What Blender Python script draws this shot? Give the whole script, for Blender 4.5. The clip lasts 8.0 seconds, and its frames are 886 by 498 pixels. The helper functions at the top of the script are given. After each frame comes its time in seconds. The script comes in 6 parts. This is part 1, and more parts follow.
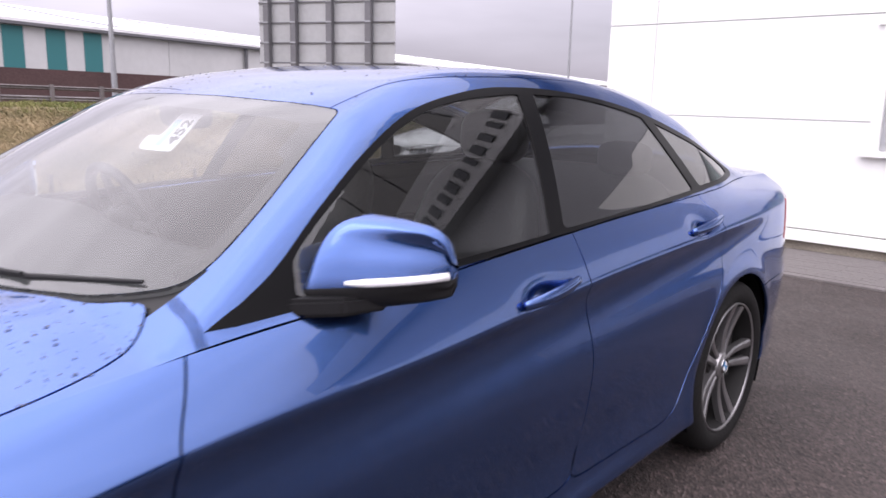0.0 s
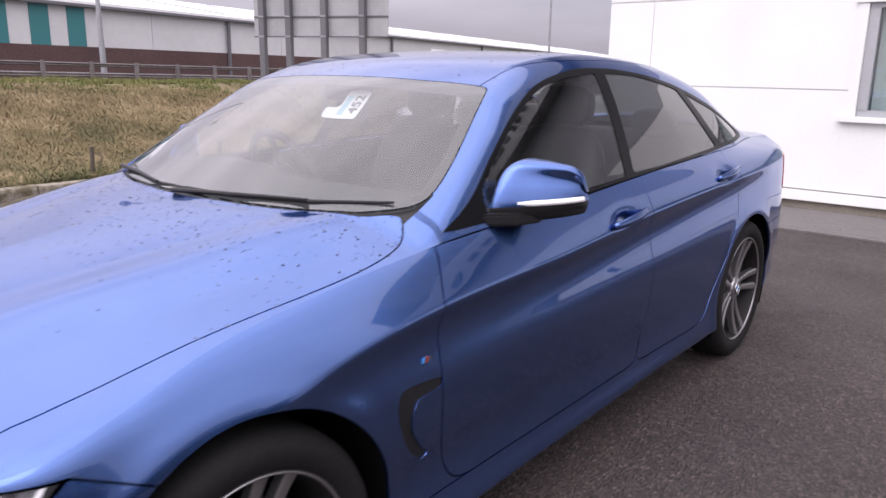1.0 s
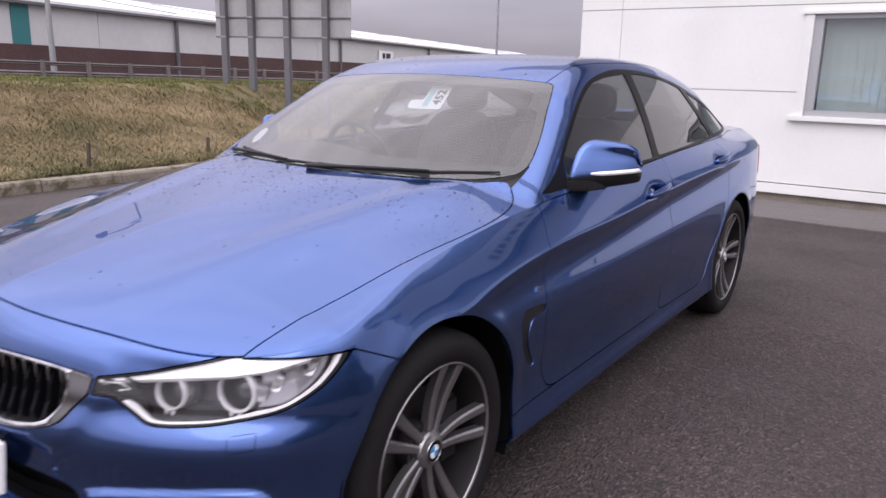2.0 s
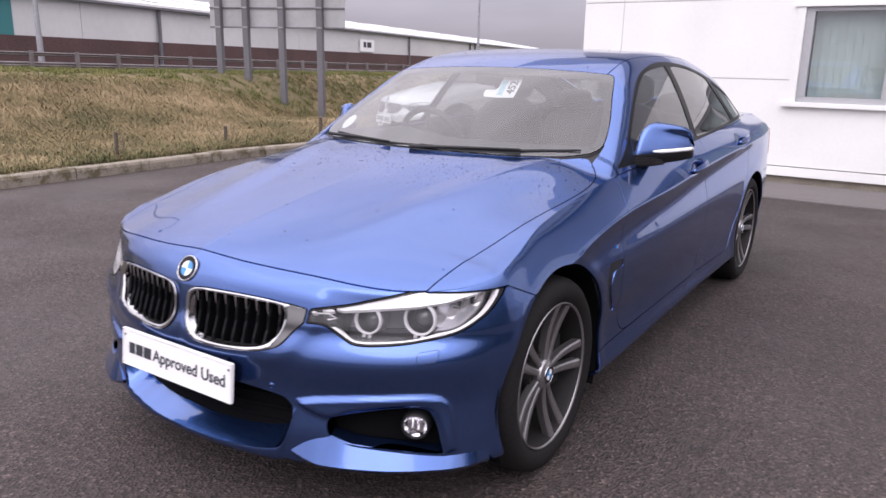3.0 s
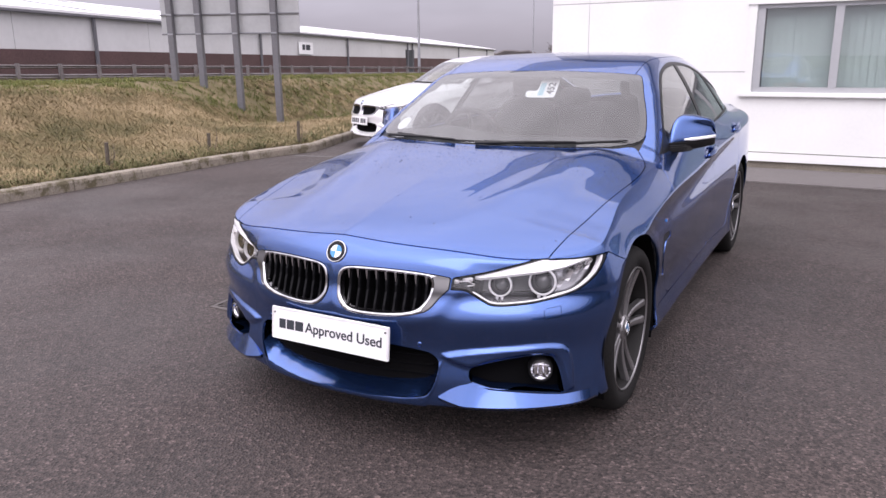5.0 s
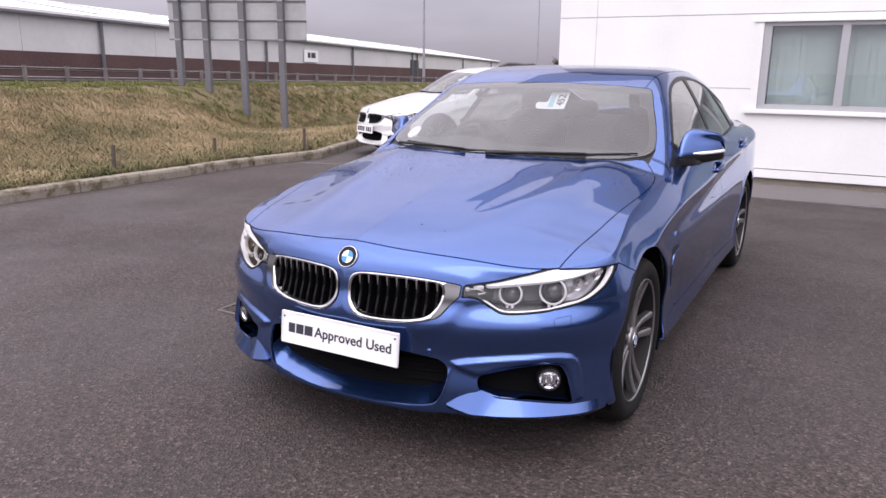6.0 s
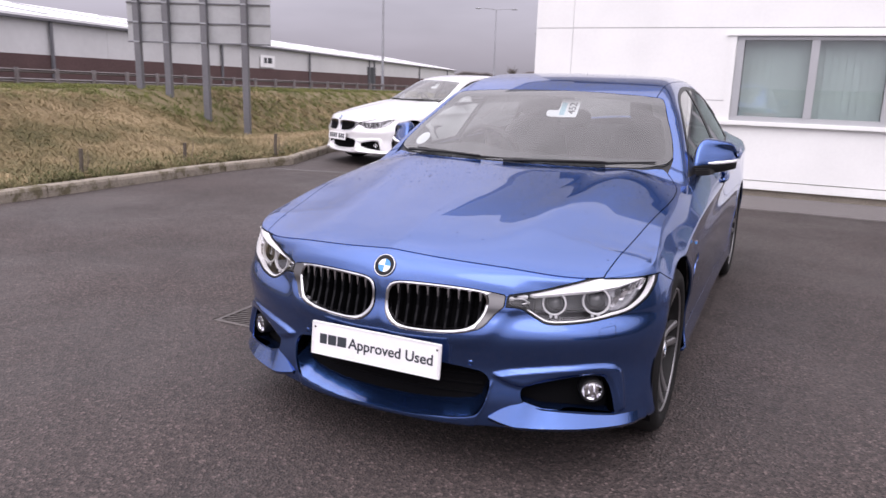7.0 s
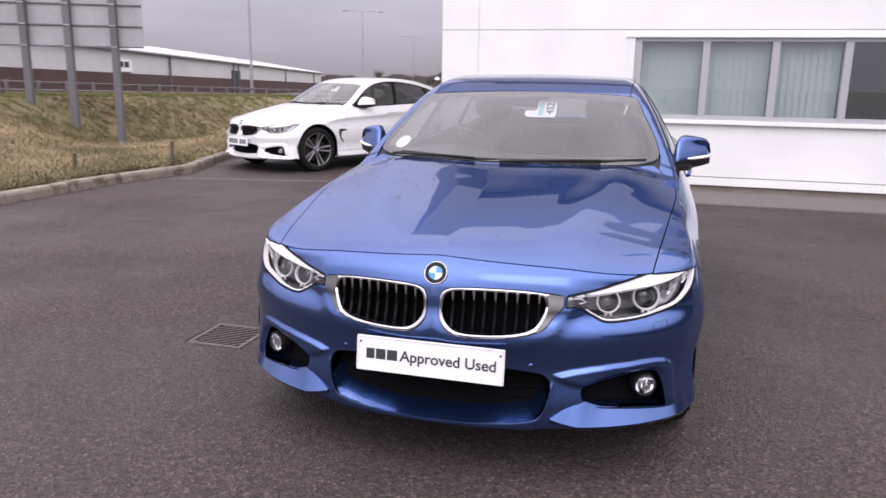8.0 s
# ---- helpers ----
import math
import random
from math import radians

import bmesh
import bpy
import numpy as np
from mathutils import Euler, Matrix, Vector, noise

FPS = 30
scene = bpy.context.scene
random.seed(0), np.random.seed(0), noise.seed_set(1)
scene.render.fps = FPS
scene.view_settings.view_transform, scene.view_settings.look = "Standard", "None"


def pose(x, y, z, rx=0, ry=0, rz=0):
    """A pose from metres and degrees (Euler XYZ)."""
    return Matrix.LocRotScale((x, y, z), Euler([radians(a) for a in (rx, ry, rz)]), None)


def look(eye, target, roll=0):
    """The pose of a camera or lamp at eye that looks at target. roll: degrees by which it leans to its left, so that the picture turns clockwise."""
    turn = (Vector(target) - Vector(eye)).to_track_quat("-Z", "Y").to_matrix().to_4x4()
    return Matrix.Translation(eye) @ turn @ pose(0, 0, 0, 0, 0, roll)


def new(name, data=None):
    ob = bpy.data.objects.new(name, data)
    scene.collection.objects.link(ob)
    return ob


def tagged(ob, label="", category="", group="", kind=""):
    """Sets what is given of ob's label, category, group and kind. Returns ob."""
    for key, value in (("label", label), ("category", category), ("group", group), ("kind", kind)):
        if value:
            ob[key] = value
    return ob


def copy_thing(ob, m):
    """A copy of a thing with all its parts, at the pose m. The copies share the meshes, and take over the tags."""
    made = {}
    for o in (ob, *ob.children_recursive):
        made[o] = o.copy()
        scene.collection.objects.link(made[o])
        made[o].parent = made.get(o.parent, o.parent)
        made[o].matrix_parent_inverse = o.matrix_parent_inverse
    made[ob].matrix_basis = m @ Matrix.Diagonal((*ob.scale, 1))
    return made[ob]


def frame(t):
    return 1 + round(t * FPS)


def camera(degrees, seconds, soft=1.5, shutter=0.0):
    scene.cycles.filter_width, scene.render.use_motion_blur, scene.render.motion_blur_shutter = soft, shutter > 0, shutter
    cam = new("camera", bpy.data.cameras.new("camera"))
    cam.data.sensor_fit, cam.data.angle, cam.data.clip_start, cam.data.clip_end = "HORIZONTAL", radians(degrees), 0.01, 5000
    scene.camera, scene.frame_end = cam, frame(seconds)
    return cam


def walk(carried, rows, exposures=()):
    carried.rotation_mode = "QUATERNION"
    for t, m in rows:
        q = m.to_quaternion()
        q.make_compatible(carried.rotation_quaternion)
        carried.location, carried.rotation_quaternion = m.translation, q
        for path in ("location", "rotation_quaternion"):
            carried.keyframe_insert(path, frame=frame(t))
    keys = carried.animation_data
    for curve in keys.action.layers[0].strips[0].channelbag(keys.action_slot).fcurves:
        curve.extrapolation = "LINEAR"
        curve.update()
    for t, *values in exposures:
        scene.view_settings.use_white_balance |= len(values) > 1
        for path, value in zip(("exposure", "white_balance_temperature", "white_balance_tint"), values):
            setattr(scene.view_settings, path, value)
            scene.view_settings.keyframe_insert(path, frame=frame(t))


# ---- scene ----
cam = camera(61.8, 8.0, soft=1.5, shutter=0.4)
PATH = [
    (0, (1.843, 0.062, 1.33), (0.546, 1.529, 0.923), 1.2),
    (0.5, (1.902, -0.36, 1.334), (0.683, 1.164, 0.896), 1.4),
    (1, (1.969, -0.737, 1.355), (0.728, 0.756, 0.876), 0.7),
    (1.5, (1.925, -1.113, 1.355), (0.791, 0.455, 0.852), 0.5),
    (2, (1.93, -1.481, 1.34), (0.807, 0.106, 0.868), 1.2),
    (2.2, (1.928, -1.619, 1.351), (0.801, -0.052, 0.827), 1.3),
    (3.3, (1.792, -2.282, 1.362), (0.742, -0.653, 0.867), 0.7),
    (3.5, (1.763, -2.379, 1.378), (0.726, -0.748, 0.862), 0.4),
    (4, (1.655, -2.63, 1.393), (0.705, -0.943, 0.894), -0.4),
    (4.5, (1.595, -2.775, 1.396), (0.661, -1.081, 0.888), -1.0),
    (6, (1.548, -2.845, 1.389), (0.608, -1.144, 0.914), 0.6),
    (6.5, (1.469, -2.892, 1.375), (0.55, -1.177, 0.91), 0.7),
    (7, (1.252, -2.93, 1.372), (0.42, -1.169, 0.92), 1.6),
    (7.5, (0.95, -3.041, 1.382), (0.282, -1.21, 0.937), 2.1),
    (8, (0.659, -3.089, 1.356), (0.147, -1.206, 0.917), 1.0),
]
walk(cam, [(t, look(eye, target, roll)) for t, eye, target, roll in PATH], exposures=((0, 0.20, 6500, 22), (0.5, 0.05, 6500, 22), (1, 0.01, 6500, 22), (1.5, -0.17, 6500, 22), (2.2, -0.24, 6500, 22), (3.3, 0.0, 6500, 22), (4.5, 0.03, 6500, 22), (7, -0.09, 6500, 22), (8, -0.09, 6500, 22)))

# ---- sky and light ----
world = bpy.data.worlds.new("overcast_sky")
scene.world = world
world.use_nodes = True
wt = world.node_tree
wt.nodes.clear()


def wnode(kind, **kw):
    n = wt.nodes.new(kind)
    for k, v in kw.items():
        n.inputs[k].default_value = v
    return n


w_out = wnode("ShaderNodeOutputWorld")
w_bg = wnode("ShaderNodeBackground", Strength=1.0)
w_tc = wnode("ShaderNodeTexCoord")
w_sep = wnode("ShaderNodeSeparateXYZ")
w_ramp = wnode("ShaderNodeValToRGB")
w_ramp.color_ramp.elements[0].position = 0.0
w_ramp.color_ramp.elements[0].color = (0.47, 0.47, 0.54, 1)
w_ramp.color_ramp.elements[1].position = 0.95
w_ramp.color_ramp.elements[1].color = (3.1, 3.1, 3.18, 1)
for pos, col in ((0.03, (0.52, 0.51, 0.59, 1)), (0.10, (0.80, 0.79, 0.88, 1)), (0.2, (0.98, 0.97, 1.05, 1)), (0.30, (1.22, 1.22, 1.30, 1)), (0.40, (1.60, 1.60, 1.68, 1)), (0.62, (2.30, 2.30, 2.38, 1))):
    w_ramp.color_ramp.elements.new(pos).color = col
w_map = wnode("ShaderNodeMapping")
w_map.inputs["Scale"].default_value = (1.6, 1.6, 7.0)
w_noise = wnode("ShaderNodeTexNoise", Scale=1.7, Detail=4.0, Roughness=0.55)
w_cl = wnode("ShaderNodeMapRange")
w_cl.inputs["From Min"].default_value, w_cl.inputs["From Max"].default_value = 0.3, 0.7
w_cl.inputs["To Min"].default_value, w_cl.inputs["To Max"].default_value = 0.86, 1.12
w_mul = wt.nodes.new("ShaderNodeVectorMath")
w_mul.operation = "SCALE"
w_side = wt.nodes.new("ShaderNodeVectorMath")
w_side.operation = "DOT_PRODUCT"
w_side.inputs[1].default_value = (-0.06, -0.38, 0)
w_plus = wt.nodes.new("ShaderNodeMath")
w_plus.operation = "ADD"
w_plus.inputs[1].default_value = 1.0
w_both = wt.nodes.new("ShaderNodeMath")
w_both.operation = "MULTIPLY"
w_sky = wt.nodes.new("ShaderNodeTexSky")
w_sky.sky_type, w_sky.sun_disc = "NISHITA", False
w_sky.sun_elevation, w_sky.sun_rotation = radians(35), radians(200)
w_skys = wt.nodes.new("ShaderNodeVectorMath")
w_skys.operation = "SCALE"
w_skys.inputs["Scale"].default_value = 0.012
w_add = wt.nodes.new("ShaderNodeVectorMath")
w_add.operation = "ADD"
wl = wt.links.new
wl(w_tc.outputs["Generated"], w_sep.inputs[0])
wl(w_sep.outputs["Z"], w_ramp.inputs[0])
wl(w_tc.outputs["Generated"], w_map.inputs["Vector"])
wl(w_map.outputs[0], w_noise.inputs["Vector"])
wl(w_noise.outputs["Fac"], w_cl.inputs["Value"])
wl(w_ramp.outputs["Color"], w_mul.inputs[0])
wl(w_tc.outputs["Generated"], w_side.inputs[0])
wl(w_side.outputs["Value"], w_plus.inputs[0])
wl(w_plus.outputs[0], w_both.inputs[0])
wl(w_cl.outputs[0], w_both.inputs[1])
wl(w_both.outputs[0], w_mul.inputs["Scale"])
wl(w_sky.outputs[0], w_skys.inputs[0])
wl(w_mul.outputs[0], w_add.inputs[0])
wl(w_skys.outputs[0], w_add.inputs[1])
wl(w_add.outputs[0], w_bg.inputs["Color"])
wl(w_bg.outputs[0], w_out.inputs["Surface"])

sun_data = bpy.data.lights.new("sun", "SUN")
sun_data.energy, sun_data.angle, sun_data.color = 0.5, radians(35), (1.0, 0.97, 0.93)
sun_ob = new("sun", sun_data)
sun_ob.matrix_world = look((6, -9, 14), (0, 3, 0))

# ---- materials ----


def material(name):
    m = bpy.data.materials.new(name)
    m.use_nodes = True
    nt = m.node_tree
    return m, nt, nt.nodes["Principled BSDF"]


def set_in(node, **kw):
    for k, v in kw.items():
        key = k.replace("_", " ")
        if isinstance(v, tuple) and len(v) == 3:
            v = (*v, 1)
        node.inputs[key].default_value = v


def plain(name, col, rough=0.5, metal=0.0, grain=0.0, scale=60.0, bump=0.0, coat=0.0, spread=0.0, soft_scale=1.5):
    """A surface with fine grain and broad uneven wear in colour, and fine relief."""
    m, nt, b = material(name)
    set_in(b, Base_Color=col, Roughness=rough, Metallic=metal, Coat_Weight=coat, Coat_Roughness=0.04)
    if grain or spread or bump:
        tc = nt.nodes.new("ShaderNodeTexCoord")
        n1 = nt.nodes.new("ShaderNodeTexNoise")
        set_in(n1, Scale=scale, Detail=3.0)
        n2 = nt.nodes.new("ShaderNodeTexNoise")
        set_in(n2, Scale=soft_scale, Detail=4.0)
        mr1, mr2 = nt.nodes.new("ShaderNodeMapRange"), nt.nodes.new("ShaderNodeMapRange")
        set_in(mr1, From_Min=0.3, From_Max=0.7, To_Min=1 - grain, To_Max=1 + grain)
        set_in(mr2, From_Min=0.3, From_Max=0.7, To_Min=1 - spread, To_Max=1 + spread)
        mul = nt.nodes.new("ShaderNodeMath")
        mul.operation = "MULTIPLY"
        vm = nt.nodes.new("ShaderNodeVectorMath")
        vm.operation = "SCALE"
        vm.inputs[0].default_value = col[:3]
        L = nt.links.new
        L(tc.outputs["Object"], n1.inputs["Vector"])
        L(tc.outputs["Object"], n2.inputs["Vector"])
        L(n1.outputs["Fac"], mr1.inputs["Value"])
        L(n2.outputs["Fac"], mr2.inputs["Value"])
        L(mr1.outputs[0], mul.inputs[0])
        L(mr2.outputs[0], mul.inputs[1])
        L(mul.outputs[0], vm.inputs["Scale"])
        L(vm.outputs[0], b.inputs["Base Color"])
        if bump:
            bp = nt.nodes.new("ShaderNodeBump")
            set_in(bp, Strength=bump, Distance=0.01)
            L(n1.outputs["Fac"], bp.inputs["Height"])
            L(bp.outputs[0], b.inputs["Normal"])
    return m


def car_paint(name, col, metal, rough):
    """Metallic lacquer: flakes under a clear coat, with a thin film of dust and road dirt."""
    m, nt, b = material(name)
    set_in(b, Base_Color=col, Metallic=metal, Roughness=rough, Coat_Weight=1.0, Coat_Roughness=0.035, Coat_IOR=1.58, Specular_Tint=(0.45, 0.55, 0.9) if metal > .5 else (1, 1, 1))
    tc = nt.nodes.new("ShaderNodeTexCoord")
    vor = nt.nodes.new("ShaderNodeTexVoronoi")
    set_in(vor, Scale=900.0)
    bp = nt.nodes.new("ShaderNodeBump")
    set_in(bp, Strength=0.12, Distance=0.001)
    dust = nt.nodes.new("ShaderNodeTexNoise")
    set_in(dust, Scale=3.0, Detail=6.0, Roughness=0.6)
    mr = nt.nodes.new("ShaderNodeMapRange")
    set_in(mr, From_Min=0.35, From_Max=0.75, To_Min=0.008, To_Max=0.035)
    L = nt.links.new
    L(tc.outputs["Object"], vor.inputs["Vector"])
    L(vor.outputs["Color"], bp.inputs["Height"])
    L(bp.outputs[0], b.inputs["Normal"])
    L(tc.outputs["Object"], dust.inputs["Vector"])
    L(dust.outputs["Fac"], mr.inputs["Value"])
    L(mr.outputs[0], b.inputs["Coat Roughness"])
    return m


def glass_pane(name, tint, gloss=0.08, haze=0.0):
    """Thin glass: tinted clear view, mirror gloss that grows with the angle, and a little pale haze for dust and for
    veiling sky reflection.
    """
    m, nt, b = material(name)
    nt.nodes.remove(b)
    out = nt.nodes["Material Output"]
    tr, gl, lw = nt.nodes.new("ShaderNodeBsdfTransparent"), nt.nodes.new("ShaderNodeBsdfGlossy"), nt.nodes.new("ShaderNodeLayerWeight")
    df, mixd, mix = nt.nodes.new("ShaderNodeBsdfDiffuse"), nt.nodes.new("ShaderNodeMixShader"), nt.nodes.new("ShaderNodeMixShader")
    pw, ma = nt.nodes.new("ShaderNodeMath"), nt.nodes.new("ShaderNodeMath")
    pw.operation, ma.operation = "POWER", "MULTIPLY_ADD"
    pw.inputs[1].default_value = 4.0
    ma.inputs[1].default_value, ma.inputs[2].default_value = 1 - gloss, gloss
    set_in(lw, Blend=0.5)
    set_in(tr, Color=tint)
    set_in(gl, Color=(1, 1, 1), Roughness=0.0)
    set_in(df, Color=(0.6, 0.6, 0.62))
    mixd.inputs[0].default_value = haze
    L = nt.links.new
    L(lw.outputs["Facing"], pw.inputs[0])
    L(pw.outputs[0], ma.inputs[0])
    L(tr.outputs[0], mixd.inputs[1])
    L(df.outputs[0], mixd.inputs[2])
    L(ma.outputs[0], mix.inputs[0])
    L(mixd.outputs[0], mix.inputs[1])
    L(gl.outputs[0], mix.inputs[2])
    L(mix.outputs[0], out.inputs["Surface"])
    return m


M_BLUE = car_paint("blue_metallic_paint", (0.043, 0.103, 0.298), 0.94, 0.17)
M_WHITE_PAINT = car_paint("white_car_paint", (0.80, 0.80, 0.80), 0.0, 0.3)
M_BLACK = plain("black_plastic", (0.012, 0.012, 0.013), 0.45, grain=0.15, scale=300, bump=0.05)
M_GLOSSBLACK = plain("gloss_black_trim", (0.005, 0.005, 0.006), 0.22)
M_GLOSSBLACK.node_tree.nodes["Principled BSDF"].inputs["Specular IOR Level"].default_value = 0.2
M_DARK = plain("dark_inner_shell", (0.004, 0.004, 0.0045), 0.95)
M_DARK.node_tree.nodes["Principled BSDF"].inputs["Specular IOR Level"].default_value = 0.08
M_BLACK.node_tree.nodes["Principled BSDF"].inputs["Specular IOR Level"].default_value = 0.3
M_CHROME = plain("satin_chrome", (0.51, 0.51, 0.525), 0.13, 1.0)
M_RUBBER = plain("tyre_rubber", (0.0105, 0.010, 0.010), 0.8, grain=0.2, scale=90, bump=0.15, spread=0.15)
M_ALLOY = plain("grey_alloy", (0.31, 0.305, 0.31), 0.32, 0.85, grain=0.06, scale=200)
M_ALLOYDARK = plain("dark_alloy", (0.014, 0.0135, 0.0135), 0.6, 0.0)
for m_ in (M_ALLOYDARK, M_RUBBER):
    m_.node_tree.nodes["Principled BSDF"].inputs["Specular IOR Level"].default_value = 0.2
M_STEEL = plain("brake_steel", (0.07, 0.067, 0.065), 0.5, 1.0, grain=0.1, scale=40)
M_LAMPGREY = plain("lamp_housing_grey", (0.46, 0.46, 0.475), 0.24, 0.85)
M_LAMPDARK = plain("lamp_housing_dark", (0.02, 0.02, 0.022), 0.3)
M_REFLECTOR = plain("lamp_reflector", (0.85, 0.85, 0.87), 0.07, 1.0)
M_RINGWHITE = plain("light_ring_white", (0.86, 0.86, 0.86), 0.25)
M_HALO = plain("frosted_light_ring", (0.58, 0.58, 0.59), 0.22, coat=0.6)
M_SURROUND = plain("satin_black_pillar", (0.004, 0.004, 0.0045), 0.3)
set_in(M_SURROUND.node_tree.nodes["Principled BSDF"], IOR=1.19)
M_LENS = glass_pane("lamp_lens", (0.96, 0.96, 0.97), gloss=0.05)
M_WINDSCREEN = glass_pane("windscreen_glass", (0.62, 0.65, 0.645), gloss=0.08, haze=0.008)
M_SIDEGLASS = glass_pane("side_glass", (0.74, 0.78, 0.77), gloss=0.07, haze=0.002)
M_PRIVACY = glass_pane("privacy_glass", (0.27, 0.28, 0.285), gloss=0.07, haze=0.002)
# its haze is mostly sky reflection put in as a pale diffuse veil
M_WINDOW = glass_pane("window_glass", (0.84, 0.88, 0.88), gloss=0.06, haze=0.03)
M_MIRROR = plain("mirror_silver", (0.9, 0.9, 0.9), 0.02, 1.0)
M_LEATHER = plain("black_leather", (0.02, 0.019, 0.019), 0.5, grain=0.2, scale=120, bump=0.2)
M_DASH = plain("dashboard_black", (0.018, 0.018, 0.019), 0.6, grain=0.15, scale=250, bump=0.1)
M_PAPER = plain("white_paper", (0.82, 0.83, 0.84), 0.6)
M_PAPERBLUE = plain("pale_blue_paper", (0.35, 0.58, 0.66), 0.6)
M_INK = plain("dark_ink", (0.03, 0.035, 0.045), 0.5)
M_PLATE = plain("plate_white", (0.82, 0.82, 0.82), 0.3, grain=0.03, scale=30)
M_LOGOBLUE = plain("roundel_blue", (0.05, 0.25, 0.55), 0.25)
M_RED = plain("badge_red", (0.5, 0.02, 0.02), 0.3)
M_REDLAMP = plain("red_lamp", (0.35, 0.01, 0.012), 0.15, coat=1.0)


def asphalt(name, base):
    """Rolled stone chippings in bitumen: every chip its own grey-brown, worn patches, fine relief."""
    m, nt, b = material(name)
    set_in(b, Roughness=0.75)
    N, L = nt.nodes.new, nt.links.new
    tc, v1, n2, n3 = N("ShaderNodeTexCoord"), N("ShaderNodeTexVoronoi"), N("ShaderNodeTexNoise"), N("ShaderNodeTexNoise")
    set_in(v1, Scale=104.0)
    set_in(n2, Scale=0.8, Detail=5.0, Roughness=0.6)
    set_in(n3, Scale=28.0, Detail=4.0, Roughness=0.7)
    sep, ramp = N("ShaderNodeSeparateColor"), N("ShaderNodeValToRGB")
    e = ramp.color_ramp.elements
    e[0].color, e[1].color = (*[c * .27 for c in base], 1), (*[c * 2.55 for c in base], 1)
    for p_, k in ((.45, .8), (.8, 1.15), (.93, 1.5)):
        e.new(p_).color = (*[c * k for c in base], 1)
    mr, mr3, mul, vm = N("ShaderNodeMapRange"), N("ShaderNodeMapRange"), N("ShaderNodeMath"), N("ShaderNodeVectorMath")
    set_in(mr, From_Min=0.3, From_Max=0.7, To_Min=0.74, To_Max=1.2)
    set_in(mr3, From_Min=0.3, From_Max=0.7, To_Min=0.74, To_Max=1.26)
    mul.operation, vm.operation = "MULTIPLY", "SCALE"
    bp = N("ShaderNodeBump")
    set_in(bp, Strength=0.85, Distance=0.008)
    for n in (v1, n2, n3):
        L(tc.outputs["Object"], n.inputs["Vector"])
    L(v1.outputs["Color"], sep.inputs[0])
    L(sep.outputs[0], ramp.inputs[0])
    L(n2.outputs["Fac"], mr.inputs["Value"])
    L(n3.outputs["Fac"], mr3.inputs["Value"])
    L(mr.outputs[0], mul.inputs[0])
    L(mr3.outputs[0], mul.inputs[1])
    L(ramp.outputs[0], vm.inputs[0])
    L(mul.outputs[0], vm.inputs["Scale"])
    L(vm.outputs[0], b.inputs["Base Color"])
    L(v1.outputs["Distance"], bp.inputs["Height"])
    L(bp.outputs[0], b.inputs["Normal"])
    damp, mr4 = N("ShaderNodeTexNoise"), N("ShaderNodeMapRange")
    set_in(damp, Scale=0.45, Detail=5.0, Roughness=0.6)
    set_in(mr4, From_Min=0.42, From_Max=0.62, To_Min=0.62, To_Max=0.86)
    L(tc.outputs["Object"], damp.inputs["Vector"])
    L(damp.outputs["Fac"], mr4.inputs["Value"])
    L(mr4.outputs[0], b.inputs["Roughness"])
    return m


M_ASPHALT = asphalt("asphalt", (0.0490, 0.0366, 0.0338))
M_WALL = plain("white_cladding", (0.80, 0.81, 0.79), 0.45, grain=0.015, scale=25, spread=0.045, soft_scale=1.1)
M_WALLGREY = plain("grey_cladding", (0.32, 0.33, 0.35), 0.5, grain=0.03, scale=25, spread=0.05)
M_FRAME = plain("grey_window_frame", (0.42, 0.43, 0.44), 0.4, 0.3, grain=0.03, scale=40)
M_BLIND = plain("pale_green_blind", (0.56, 0.62, 0.59), 0.8, grain=0.04, scale=200)
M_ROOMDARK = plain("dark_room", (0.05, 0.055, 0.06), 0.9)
M_CONCRETE = plain("concrete", (0.27, 0.24, 0.195), 0.85, grain=0.22, scale=60, bump=0.4, spread=0.22, soft_scale=2.5)


def mossy(name, col, moss):
    """Old concrete with blotches of moss and dirt over fine grain."""
    m, nt, b = material(name)
    set_in(b, Roughness=0.9)
    N, L = nt.nodes.new, nt.links.new
    tc, n1, n2 = N("ShaderNodeTexCoord"), N("ShaderNodeTexNoise"), N("ShaderNodeTexNoise")
    set_in(n1, Scale=6.0, Detail=6.0, Roughness=0.7)
    set_in(n2, Scale=70.0, Detail=3.0)
    rp, r2, mx, bp = N("ShaderNodeValToRGB"), N("ShaderNodeMapRange"), N("ShaderNodeVectorMath"), N("ShaderNodeBump")
    e = rp.color_ramp.elements
    e[0].position, e[0].color = .40, (*moss, 1)
    e[1].position, e[1].color = .70, (*[c * 1.15 for c in col], 1)
    e.new(.50).color = (*[c * .92 for c in col], 1)
    set_in(r2, From_Min=0.3, From_Max=0.7, To_Min=0.78, To_Max=1.2)
    mx.operation = "SCALE"
    set_in(bp, Strength=0.5, Distance=0.012)
    for n in (n1, n2):
        L(tc.outputs["Object"], n.inputs["Vector"])
    L(n1.outputs["Fac"], rp.inputs[0])
    L(n2.outputs["Fac"], r2.inputs["Value"])
    L(rp.outputs[0], mx.inputs[0])
    L(r2.outputs[0], mx.inputs["Scale"])
    L(mx.outputs[0], b.inputs["Base Color"])
    L(n1.outputs["Fac"], bp.inputs["Height"])
    L(bp.outputs[0], b.inputs["Normal"])
    return m


